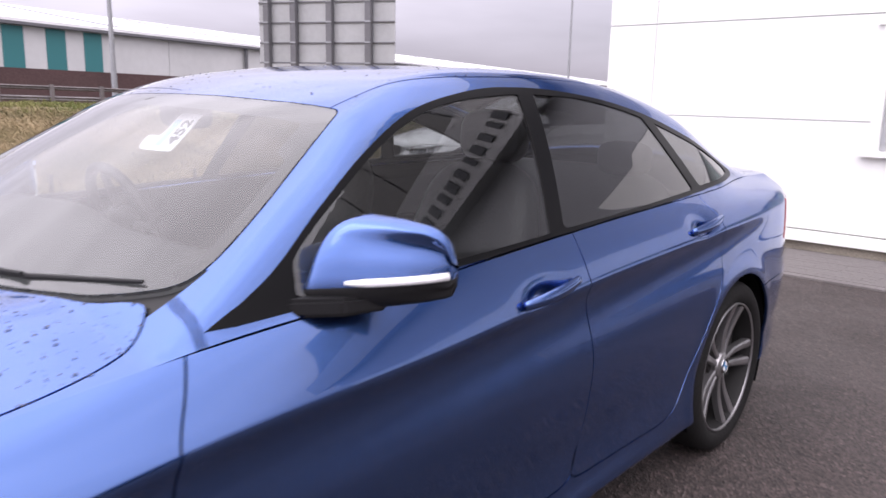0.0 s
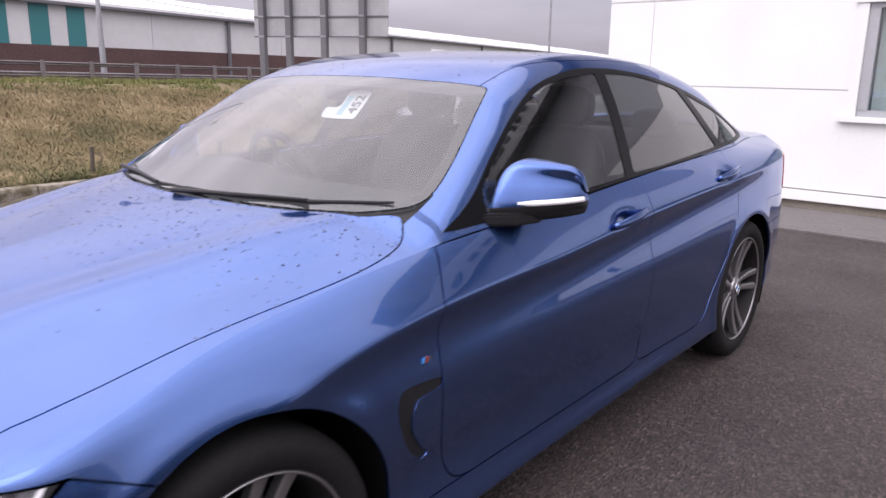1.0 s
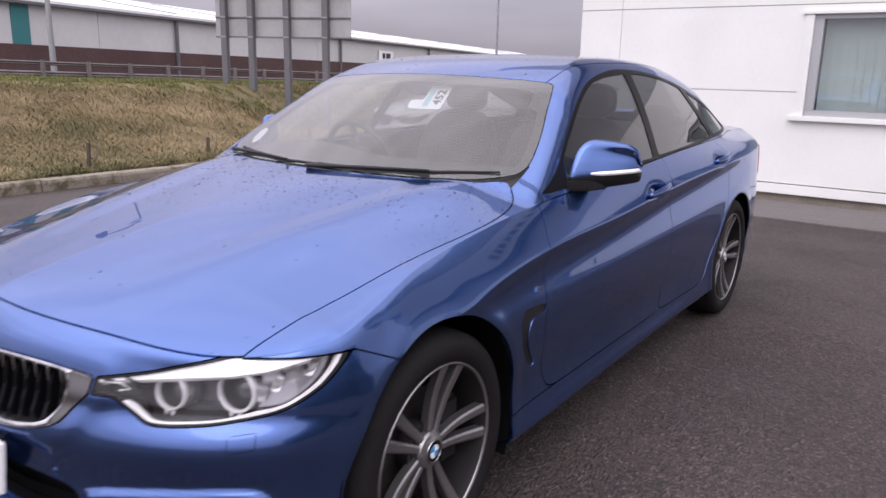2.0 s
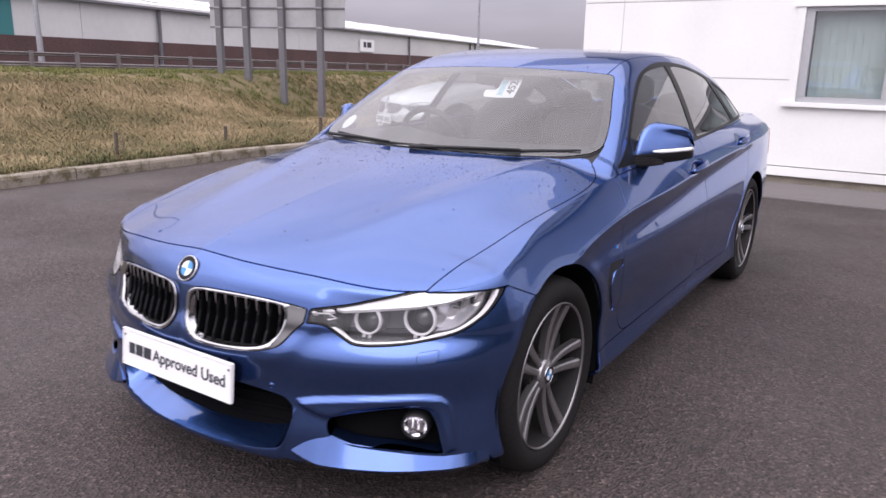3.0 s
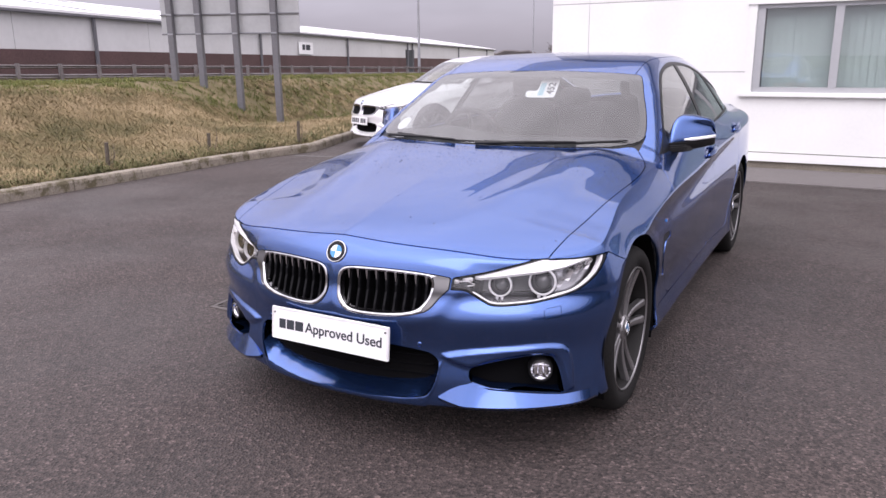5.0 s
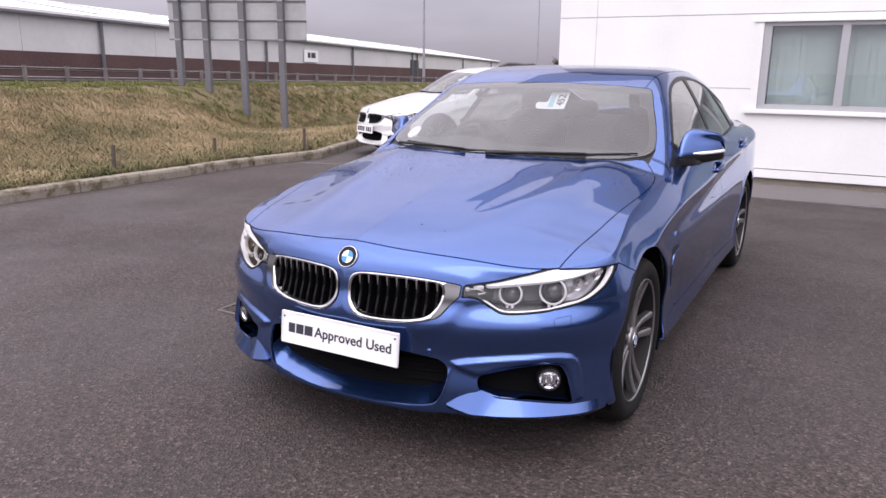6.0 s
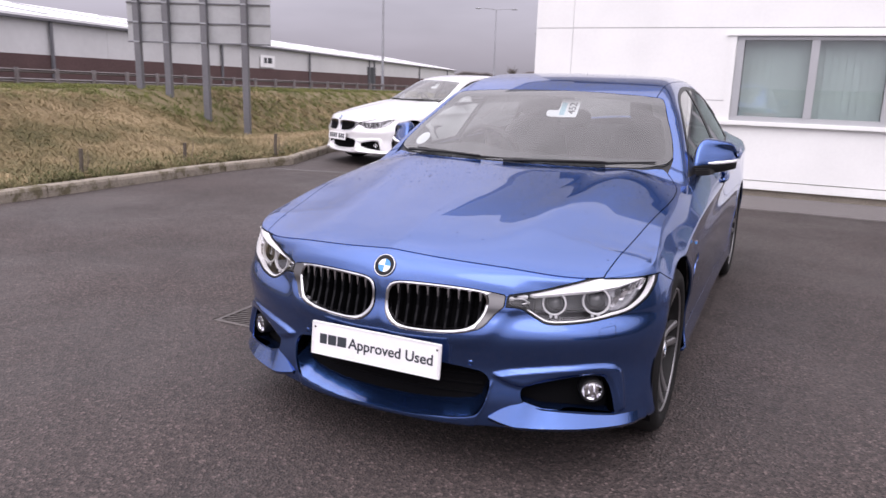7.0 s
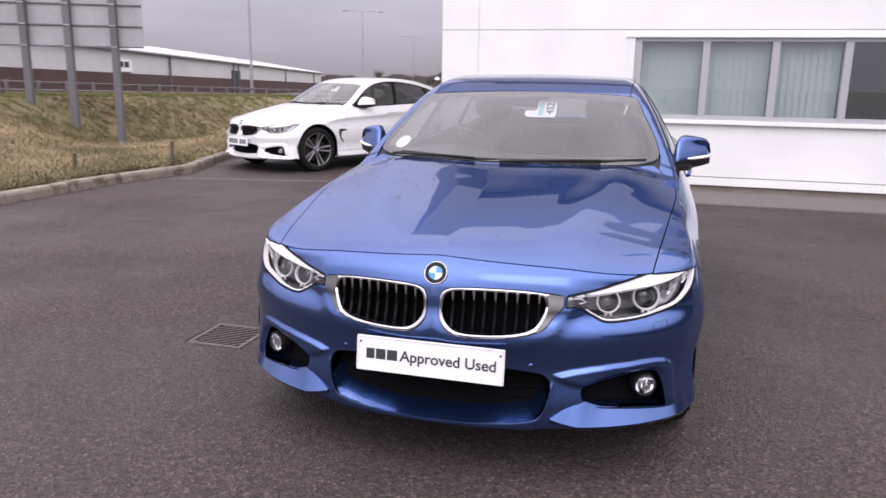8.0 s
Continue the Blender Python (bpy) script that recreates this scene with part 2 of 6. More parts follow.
M_KERB = mossy("mossy_concrete", (0.235, 0.205, 0.165), (0.10, 0.085, 0.05))
M_PAVER = plain("grey_paver", (0.140, 0.128, 0.124), 0.85, grain=0.2, scale=80, bump=0.3, spread=0.18)
M_LINE = plain("worn_white_line", (0.115, 0.108, 0.105), 0.8, grain=0.5, scale=40)
M_GALV = plain("galvanised_steel", (0.30, 0.31, 0.33), 0.5, 0.4, grain=0.1, scale=20, spread=0.12)
M_POST = plain("grey_painted_post", (0.135, 0.135, 0.147), 0.6, 0.1, grain=0.08, scale=20, spread=0.1)
M_SIGNBACK = plain("grey_sign_back", (0.36, 0.37, 0.38), 0.55, 0.2, grain=0.04, scale=10, spread=0.08)
M_RAIL = plain("weathered_rail", (0.105, 0.092, 0.092), 0.75, 0.1, grain=0.2, scale=12, spread=0.2)
M_RAILPALE = plain("dull_galvanised_rail", (0.165, 0.152, 0.155), 0.6, 0.3, grain=0.15, scale=12, spread=0.2)
M_WAREWALL = plain("pale_sheet_cladding", (0.56, 0.56, 0.56), 0.6, grain=0.03, scale=3, spread=0.05, soft_scale=0.2)
M_WAREROOF = plain("white_sheet_roof", (0.74, 0.74, 0.75), 0.6, grain=0.05, scale=1.0, spread=0.06, soft_scale=0.1)
M_BRICK = plain("dark_red_brick", (0.085, 0.048, 0.046), 0.9, grain=0.2, scale=14, spread=0.15, soft_scale=0.4)
M_TEAL = plain("teal_panel", (0.03, 0.17, 0.18), 0.5)
M_ROAD = plain("road_asphalt", (0.07, 0.07, 0.072), 0.85, grain=0.2, scale=20)
M_FIELD = plain("far_field", (0.10, 0.10, 0.06), 0.95, grain=0.2, scale=0.3, spread=0.3, soft_scale=0.03)
M_IRON = plain("cast_iron", (0.10, 0.088, 0.083), 0.6, 0.3, grain=0.3, scale=60, bump=0.3)
M_SHOWGLASS = plain("dark_showroom_glass", (0.012, 0.014, 0.016), 0.06, coat=0.5)
M_FASCIA = plain("grey_fascia", (0.35, 0.355, 0.365), 0.4, 0.2, grain=0.02, scale=8)
M_BARK = plain("weathered_stake", (0.085, 0.070, 0.055), 0.9, grain=0.3, scale=40, bump=0.3)
M_TWIG = plain("bare_twig", (0.15, 0.12, 0.085), 0.9)


def turf(name, stops, scale):
    m, nt, b = material(name)
    set_in(b, Roughness=0.95)
    tc, n1, rp = nt.nodes.new("ShaderNodeTexCoord"), nt.nodes.new("ShaderNodeTexNoise"), nt.nodes.new("ShaderNodeValToRGB")
    set_in(n1, Scale=scale, Detail=6.0, Roughness=0.65)
    e = rp.color_ramp.elements
    e[0].position, e[0].color = stops[0][0], (*stops[0][1], 1)
    e[1].position, e[1].color = stops[-1][0], (*stops[-1][1], 1)
    for p, c in stops[1:-1]:
        e.new(p).color = (*c, 1)
    bp = nt.nodes.new("ShaderNodeBump")
    set_in(bp, Strength=0.7, Distance=0.06)
    L = nt.links.new
    L(tc.outputs["Object"], n1.inputs["Vector"])
    L(n1.outputs["Fac"], rp.inputs[0])
    L(rp.outputs[0], b.inputs["Base Color"])
    L(n1.outputs["Fac"], bp.inputs["Height"])
    L(bp.outputs[0], b.inputs["Normal"])
    return m


def blades(name, stops):
    """Colour of a blade by its own random number."""
    m, nt, b = material(name)
    set_in(b, Roughness=0.9)
    g, rp = nt.nodes.new("ShaderNodeNewGeometry"), nt.nodes.new("ShaderNodeValToRGB")
    e = rp.color_ramp.elements
    e[0].position, e[0].color = stops[0][0], (*stops[0][1], 1)
    e[1].position, e[1].color = stops[-1][0], (*stops[-1][1], 1)
    for p, c in stops[1:-1]:
        e.new(p).color = (*c, 1)
    tc, n1, mr, ad = nt.nodes.new("ShaderNodeTexCoord"), nt.nodes.new("ShaderNodeTexNoise"), nt.nodes.new("ShaderNodeMapRange"), nt.nodes.new("ShaderNodeMath")
    set_in(n1, Scale=0.8, Detail=5.0, Roughness=0.6)
    set_in(mr, From_Min=0.32, From_Max=0.68, To_Min=-0.25, To_Max=0.75)
    ad.operation = "MULTIPLY_ADD"
    ad.inputs[1].default_value = 0.5
    nt.links.new(tc.outputs["Object"], n1.inputs["Vector"])
    nt.links.new(n1.outputs["Fac"], mr.inputs["Value"])
    nt.links.new(g.outputs["Random Per Island"], ad.inputs[0])
    nt.links.new(mr.outputs[0], ad.inputs[2])
    nt.links.new(ad.outputs[0], rp.inputs[0])
    nt.links.new(rp.outputs[0], b.inputs["Base Color"])
    return m


M_TURF = turf("rough_turf", [(.3, (.095, .080, .034)), (.5, (.135, .106, .052)), (.7, (.19, .145, .078))], 1.3)
M_BLADES = blades("dry_grass", [(0, (.105, .095, .036)), (.3, (.170, .136, .060)), (.65, (.255, .194, .100)), (1, (.37, .285, .165))])
M_OLIVEBLADES = blades("olive_grass", [(0, (.070, .078, .024)), (.5, (.110, .105, .042)), (1, (.20, .17, .085))])
M_FARTREES = turf("bare_winter_trees", [(.3, (.05, .045, .05)), (.7, (.10, .085, .08))], 0.15)
M_GREENBLADES = blades("short_green_grass", [(0, (.085, .108, .024)), (.5, (.130, .140, .038)), (1, (.20, .185, .068))])
M_CLADBACK = plain("joint_backing", (0.45, 0.45, 0.46), 0.7)

# ---- helpers for building ----


def part(name, bm, mat, parent=None, label="", smooth=False):
    """Links a bmesh as one mesh object under a thing or a part."""
    me = bpy.data.meshes.new(name)
    bm.to_mesh(me)
    bm.free()
    me.materials.append(mat)
    if smooth:
        me.polygons.foreach_set("use_smooth", [True] * len(me.polygons))
    ob = new(name, me)
    ob.parent = parent
    if label:
        tagged(ob, label)
    return ob


def thing(name, label, category, m=None, group="", kind=""):
    ob = new(name)
    if m is not None:
        ob.matrix_world = m
    ob.empty_display_size = 0.2
    return tagged(ob, label, category, group, kind)


def box(bm, lo, hi, m=None, bevel=0.0):
    """Adds a box between two corners to bm."""
    c = [(a + b) / 2 for a, b in zip(lo, hi)]
    s = [abs(b - a) for a, b in zip(lo, hi)]
    mat = Matrix.Translation(c) @ Matrix.Diagonal((*s, 1))
    r = bmesh.ops.create_cube(bm, size=1.0, matrix=(m @ mat) if m is not None else mat)
    if bevel:
        es = list({e for v in r["verts"] for e in v.link_edges})
        bmesh.ops.bevel(bm, geom=es, offset=bevel, segments=2, affect="EDGES", clamp_overlap=True)
    return bm


def rod(bm, a, b, r0, r1=None, seg=12):
    """Adds a tapered round bar from a to b."""
    a, b = Vector(a), Vector(b)
    d = b - a
    m = Matrix.Translation((a + b) / 2) @ d.to_track_quat("Z", "Y").to_matrix().to_4x4()
    bmesh.ops.create_cone(bm, cap_ends=True, segments=seg, radius1=r0, radius2=r0 if r1 is None else r1, depth=d.length, matrix=m)
    return bm


def lathe(bm, prof, seg=48, m=None):
    """Adds a surface of revolution about the x axis; prof is a list of (x, radius)."""
    rings = []
    for x, r in prof:
        ring = []
        for i in range(seg):
            a = 2 * math.pi * i / seg
            p = Vector((x, r * math.cos(a), r * math.sin(a)))
            ring.append(bm.verts.new(m @ p if m is not None else p))
        rings.append(ring)
    for r0, r1 in zip(rings, rings[1:]):
        for i in range(seg):
            bm.faces.new((r0[i], r0[(i + 1) % seg], r1[(i + 1) % seg], r1[i]))
    return bm


def sweep(bm, pts, radius, seg=10, closed=False, flat=1.0, up=(0, 0, 1)):
    """Adds a tube along pts; radius is a number or a list; flat squeezes it along up."""
    P = [Vector(p) for p in pts]
    n, rings = len(P), []
    for i, p in enumerate(P):
        a, b = (P[i - 1] if i or closed else p), (P[(i + 1) % n] if i < n - 1 or closed else p)
        d = (b - a).normalized()
        s = d.cross(Vector(up)).normalized()
        w = s.cross(d).normalized()
        r = radius[i] if isinstance(radius, (list, tuple)) else radius
        rings.append([bm.verts.new(p + s * (r * math.cos(t)) + w * (r * flat * math.sin(t))) for t in (2 * math.pi * k / seg for k in range(seg))])
    pairs = list(zip(rings, rings[1:])) + ([(rings[-1], rings[0])] if closed else [])
    for r0, r1 in pairs:
        for k in range(seg):
            bm.faces.new((r0[k], r0[(k + 1) % seg], r1[(k + 1) % seg], r1[k]))
    if not closed:
        bm.faces.new(rings[0][::-1])
        bm.faces.new(rings[-1])
    return bm


def blob(bm, c, s, p=2.6, seg=24, rings=14, m=None):
    """Adds a soft-cornered solid (superellipsoid) of half sizes s about c."""
    def pw(v):
        return math.copysign(abs(v) ** (2 / p), v)
    rows = []
    for i in range(rings + 1):
        a = -math.pi / 2 + math.pi * i / rings
        row = []
        for k in range(seg):
            b = 2 * math.pi * k / seg
            q = Vector((c[0] + s[0] * pw(math.cos(a)) * pw(math.cos(b)), c[1] + s[1] * pw(math.cos(a)) * pw(math.sin(b)), c[2] + s[2] * pw(math.sin(a))))
            row.append(bm.verts.new(m @ q if m is not None else q))
        rows.append(row)
    for r0, r1 in zip(rows, rows[1:]):
        for k in range(seg):
            bm.faces.new((r0[k], r0[(k + 1) % seg], r1[(k + 1) % seg], r1[k]))
    bmesh.ops.remove_doubles(bm, verts=bm.verts, dist=1e-5)
    return bm


def prism(bm, poly, axis, lo, hi, m=None):
    """Adds a polygon, given in the two other axes, pulled along an axis from lo to hi."""
    def place(a, b, h):
        q = {"x": (h, a, b), "y": (a, h, b), "z": (a, b, h)}[axis]
        return m @ Vector(q) if m is not None else Vector(q)
    lowr = [bm.verts.new(place(a, b, lo)) for a, b in poly]
    upr = [bm.verts.new(place(a, b, hi)) for a, b in poly]
    n = len(poly)
    bm.faces.new(lowr[::-1])
    bm.faces.new(upr)
    for i in range(n):
        bm.faces.new((lowr[i], lowr[(i + 1) % n], upr[(i + 1) % n], upr[i]))
    bmesh.ops.recalc_face_normals(bm, faces=bm.faces)
    return bm


# ---- smooth curves and trimmed surfaces for the cars' bodies ----


def hermite(xs, ys):
    """A smooth curve through the knots, as a function on arrays."""
    xs, ys = np.asarray(xs, float), np.asarray(ys, float)
    h, d = np.diff(xs), np.diff(ys) / np.diff(xs)
    m = np.empty_like(ys)
    m[0], m[-1] = d[0], d[-1]
    m[1:-1] = (d[:-1] * h[1:] + d[1:] * h[:-1]) / (h[1:] + h[:-1])

    def f(x):
        x = np.clip(np.asarray(x, float), xs[0], xs[-1])
        i = np.clip(np.searchsorted(xs, x) - 1, 0, len(xs) - 2)
        t = (x - xs[i]) / h[i]
        return ((1 + 2 * t) * (1 - t) ** 2) * ys[i] + t * (1 - t) ** 2 * h[i] * m[i] + t * t * (3 - 2 * t) * ys[i + 1] + t * t * (t - 1) * h[i] * m[i + 1]
    return f


def rounded(pts, n=8, sharp=()):
    """A closed smooth outline through pts; the corners named in sharp stay sharp."""
    P = np.asarray(pts, float)
    out, k = [], len(P)
    for i in range(k):
        a, b, c, d = P[i - 1], P[i], P[(i + 1) % k], P[(i + 2) % k]
        lb = np.linalg.norm(c - b)
        tb = (c - a) / (np.linalg.norm(c - b) + np.linalg.norm(b - a)) * lb if i not in sharp else (c - b)
        tc = (d - b) / (np.linalg.norm(d - c) + np.linalg.norm(c - b)) * lb if (i + 1) % k not in sharp else (c - b)
        for t in np.arange(n) / n:
            out.append((1 + 2 * t) * (1 - t) ** 2 * b + t * (1 - t) ** 2 * tb + t * t * (3 - 2 * t) * c + t * t * (t - 1) * tc)
    return np.array(out)


def inside(P, poly):
    """Signed distance of the points to a closed outline, positive inside."""
    P, A = np.asarray(P, float), np.asarray(poly, float)
    out = np.full(len(P), -1.0)
    lo, hi = A.min(0) - 0.08, A.max(0) + 0.08
    near = np.where(((P > lo) & (P < hi)).all(1))[0]
    if not len(near):
        return out
    Q = P[near]
    best, odd = np.full(len(Q), 9.0), np.zeros(len(Q), bool)
    for a, b in zip(A, np.roll(A, -1, 0)):
        d = b - a
        t = np.clip(((Q - a) @ d) / (d @ d + 1e-12), 0, 1)
        best = np.minimum(best, np.hypot(*(Q - a - t[:, None] * d).T))
        up = (a[1] > Q[:, 1]) != (b[1] > Q[:, 1])
        odd ^= up & (Q[:, 0] < a[0] + (Q[:, 1] - a[1]) * d[0] / (d[1] if abs(d[1]) > 1e-12 else 1e-12))
    out[near] = np.where(odd, best, -best)
    return out


def clip(S, d):
    """Keeps the part of a surface (points, normals, triangles) where d > 0, cut cleanly."""
    V, N, T = S
    c = (d[T] > 0).sum(1)
    tris = [T[c == 3]]
    verts, norms, base = [V], [N], len(V)
    for want in (1, 2):
        Q = T[c == want]
        if not len(Q):
            continue
        odd = np.argmax((d[Q] > 0) == (want == 1), 1)
        r = np.arange(len(Q))
        a, b, e = Q[r, odd], Q[r, (odd + 1) % 3], Q[r, (odd + 2) % 3]
        ids = []
        for p, q in ((a, b), (a, e)):
            lo, hi = np.minimum(p, q), np.maximum(p, q)
            t = (d[lo] / (d[lo] - d[hi]))[:, None]
            verts.append(V[lo] + t * (V[hi] - V[lo]))
            norms.append(N[lo] + t * (N[hi] - N[lo]))
            ids.append(base + np.arange(len(Q)))
            base += len(Q)
        ab, ae = ids
        tris += [np.stack([a, ab, ae], 1)] if want == 1 else [np.stack([ab, b, e], 1), np.stack([ab, e, ae], 1)]
    return weld((np.concatenate(verts), np.concatenate(norms), np.concatenate(tris)))


def weld(S):
    V, N, T = S
    used = np.unique(T)
    key = np.round(V[used] * 1e5).astype(np.int64)
    _, first, inv = np.unique(key, axis=0, return_index=True, return_inverse=True)
    back = np.zeros(len(V), np.int64)
    back[used] = inv.ravel()
    T2 = back[T]
    T2 = T2[(T2[:, 0] != T2[:, 1]) & (T2[:, 1] != T2[:, 2]) & (T2[:, 2] != T2[:, 0])]
    V2, N2 = V[used][first], N[used][first]
    return V2, N2 / (np.linalg.norm(N2, axis=1, keepdims=True) + 1e-12), T2


def joined(*Ss):
    V, N, T, base = [], [], [], 0
    for v, n, t in Ss:
        V.append(v), N.append(n), T.append(t + base)
        base += len(v)
    return np.concatenate(V), np.concatenate(N), np.concatenate(T)


def mirrored(S):
    V, N, T = S
    return V * (-1, 1, 1), N * (-1, 1, 1), T[:, ::-1]


def both(S):
    return weld(joined(S, mirrored(S)))


def moved(S, d):
    """The surface, set off along its normals."""
    V, N, T = S
    return V + N * d, N, T


def rim(S, depth, seam=True):
    """Adds a turned-in edge along the borders of a panel, but not along the car's middle plane."""
    V, N, T = S
    E = np.concatenate([T[:, [0, 1]], T[:, [1, 2]], T[:, [2, 0]]])
    key = np.sort(E, 1)
    _, idx, cnt = np.unique(key, axis=0, return_index=True, return_counts=True)
    B = E[idx[cnt == 1]]
    if seam:
        B = B[~((np.abs(V[B[:, 0], 0]) < 1e-4) & (np.abs(V[B[:, 1], 0]) < 1e-4))]
    if not len(B):
        return S
    a, b = B[:, 0], B[:, 1]
    side = np.cross(V[b] - V[a], N[a])
    side /= np.linalg.norm(side, axis=1, keepdims=True) + 1e-12
    k, n0 = len(B), len(V)
    newV = np.concatenate([V[a], V[b], V[b] - N[b] * depth, V[a] - N[a] * depth])
    newN = np.concatenate([side + 0.35 * N[a], side + 0.35 * N[b], side, side])
    r = np.arange(k)
    newT = np.concatenate([np.stack([n0 + r + k, n0 + r, n0 + r + 3 * k], 1), np.stack([n0 + r + k, n0 + r + 3 * k, n0 + r + 2 * k], 1)])
    newN /= np.linalg.norm(newN, axis=1, keepdims=True) + 1e-12
    return np.concatenate([V, newV]), np.concatenate([N, newN]), np.concatenate([T, newT])


def skin(name, S, mat, parent, label=""):
    """Links a surface as one mesh object with its own smooth normals."""
    V, N, T = S
    me = bpy.data.meshes.new(name)
    me.from_pydata(V.tolist(), [], T.tolist())
    me.materials.append(mat)
    me.polygons.foreach_set("use_smooth", [True] * len(me.polygons))
    me.normals_split_custom_set_from_vertices(N.tolist())
    ob = new(name, me)
    ob.parent = parent
    if label:
        tagged(ob, label)
    return ob


def grid_surface(G):
    """A grid of points (rows, columns, 3) as points, normals and triangles."""
    R, C = G.shape[:2]
    du, dv = np.gradient(G, axis=0), np.gradient(G, axis=1)
    N = np.cross(du, dv).reshape(-1, 3)
    N /= np.linalg.norm(N, axis=1, keepdims=True) + 1e-12
    i = np.arange(R * C).reshape(R, C)
    a, b, c, d = i[:-1, :-1].ravel(), i[1:, :-1].ravel(), i[1:, 1:].ravel(), i[:-1, 1:].ravel()
    return G.reshape(-1, 3), N, np.concatenate([np.stack([a, b, c], 1), np.stack([a, c, d], 1)])


def soft_min(a, b, k):
    h = np.clip(0.5 + 0.5 * (b - a) / k, 0, 1)
    return b + (a - b) * h - k * h * (1 - h)


def bump_at(d, w):
    return np.exp(-((d / w) ** 2))


# ---- the car: outline in plan, lines along the body, height of the upper body ----
# x to the car's left, y to the rear from the front axle, z up
AXLE_R, WHEEL_Z = 2.81, 0.332
plan_x = [0, .2, .42, .603, .737, .850, .896, .909, .911, .909, .905, .903, .903, .908, .912, .905, .87, .79, .6, .3, 0]
plan_y = [-.81, -.797, -.745, -.667, -.578, -.46, -.36, -.2, 0, .3, .7, 1.2, 1.8, 2.3, 2.75, 3.1, 3.4, 3.62, 3.75, 3.81, 3.825]
PS = np.concatenate([[0], np.cumsum(np.hypot(np.diff(plan_x), np.diff(plan_y)))])
plan_fx, plan_fy = hermite(PS, plan_x), hermite(PS, plan_y)
KN = PS[[0, 2, 4, 6, 8, 9, 11, 12, 14, 16, 18, 20]]
# (heights, insets from the outline) at: nose, kidney, lamp, corner, front axle, fender, front door, rear door, rear axle, tail corner, tail, tail middle
LINES = [
    ([.190, .190, .192, .195, .20, .19, .19, .19, .20, .25, .27, .27], [.07, .06, .05, .03, .07, .07, .07, .07, .07, .07, .06, .06]),
    ([.206, .207, .208, .212, .22, .215, .215, .22, .23, .30, .33, .33], [.014, .012, .008, .0, .015, .008, .006, .006, .01, .02, .02, .02]),
    ([.29, .29, .29, .29, .30, .29, .285, .285, .32, .40, .42, .42], [.010, .010, .010, .006, .01, .016, .018, .018, .006, .02, .02, .02]),
    ([.40, .40, .40, .40, .40, .38, .38, .38, .42, .48, .50, .50], [.026, .026, .026, .012, .004, .020, .026, .026, .004, .006, .01, .01]),
    ([.515, .520, .525, .525, .51, .49, .50, .51, .54, .58, .60, .60], [.010, .013, .009, .003, .0, .008, .013, .013, .0, .0, .0, .0]),
    ([.605, .597, .592, .600, .61, .61, .63, .65, .70, .73, .73, .73], [.034, .040, .042, .013, .008, .006, .005, .005, .004, .008, .016, .016]),
    ([.655, .632, .618, .630, .665, .718, .772, .812, .858, .865, .85, .85], [.040, .048, .048, .018, .0140, .0185, .0225, .0225, .013, .014, .028, .028]),
    ([.69, .66, .64, .655, .70, .766, .822, .862, .905, .925, .91, .91], [.046, .059, .055, .024, .017, .008, .003, .003, .005, .02, .04, .04]),
    ([.735, .705, .675, .695, .765, .812, .872, .912, .945, .965, .965, .97], [.066, .073, .065, .036, .045, .036, .024, .026, .036, .05, .06, .06]),
    ([.776, .748, .721, .750, .842, .888, .955, .985, 1.005, 1.01, 1.01, 1.02], [.108, .106, .077, .060, .10, .10, .068, .076, .128, .19, .05, .035]),
    ([.80, .775, .745, .76, .875, .925, 1.03, 1.06, 1.07, 1.03, 1.03, 1.03], [.20, .19, .14, .11, .18, .18, .115, .125, .185, .28, .12, .10]),
]
hood_mid = hermite([-.74, -.72, -.66, -.58, -.45, -.2, .1, .45, .8, 3.2, 3.5, 3.83], [.764, .771, .791, .811, .838, .884, .933, .985, 1.0, 1.0, 1.02, 1.03])
roof_mid = hermite([-1.0, .0, .2, .42, .6, .75, .9, .98, 1.04, 1.10, 1.16, 1.22, 1.45, 1.75, 2.1, 2.5, 2.9, 3.2, 3.5, 3.7, 3.9], [.28, .766, .872, .988, 1.089, 1.1705, 1.2475, 1.2855, 1.3090, 1.3292, 1.3476, 1.3645, 1.4025, 1.4180, 1.4100, 1.366, 1.275, 1.175, 1.07, 1.01, .93])
ARCHES = ((0.0, .336, .379), (AXLE_R, .335, .366))

# outlines of panels: front view (x, z), side view (y, z), plan (x, y)
O_LAMP = rounded([(.434, .667), (.53, .684), (.625, .710), (.72, .734), (.81, .744), (.861, .738), (.862, .697), (.846, .652), (.800, .611), (.718, .586), (.644, .576), (.566, .576), (.523, .596), (.478, .624), (.434, .628)], sharp=(0, 5, 14))
O_KIDNEY = rounded([(.021, .63), (.030, .668), (.06, .684), (.16, .689), (.30, .684), (.39, .673), (.430, .666), (.430, .629), (.404, .602), (.372, .560), (.33, .543), (.28, .533), (.165, .526), (.07, .532), (.028, .57)], sharp=(6, 7))
O_KIDNEY_IN = rounded([(.032, .63), (.042, .662), (.07, .676), (.165, .679), (.30, .674), (.360, .665), (.374, .634), (.362, .593), (.336, .561), (.28, .544), (.165, .536), (.08, .543), (.039, .58)])
O_INTAKE = rounded([(-.1, .425), (.1, .425), (.36, .402), (.400, .368), (.388, .286), (.356, .243), (.195, .224), (.1, .219), (-.1, .219)], sharp=(0, 8))
O_POCKET = rounded([(.507, .350), (.573, .372), (.678, .392), (.740, .388), (.760, .362), (.775, .32), (.790, .254), (.672, .272), (.572, .281), (.512, .306)], sharp=(6,))
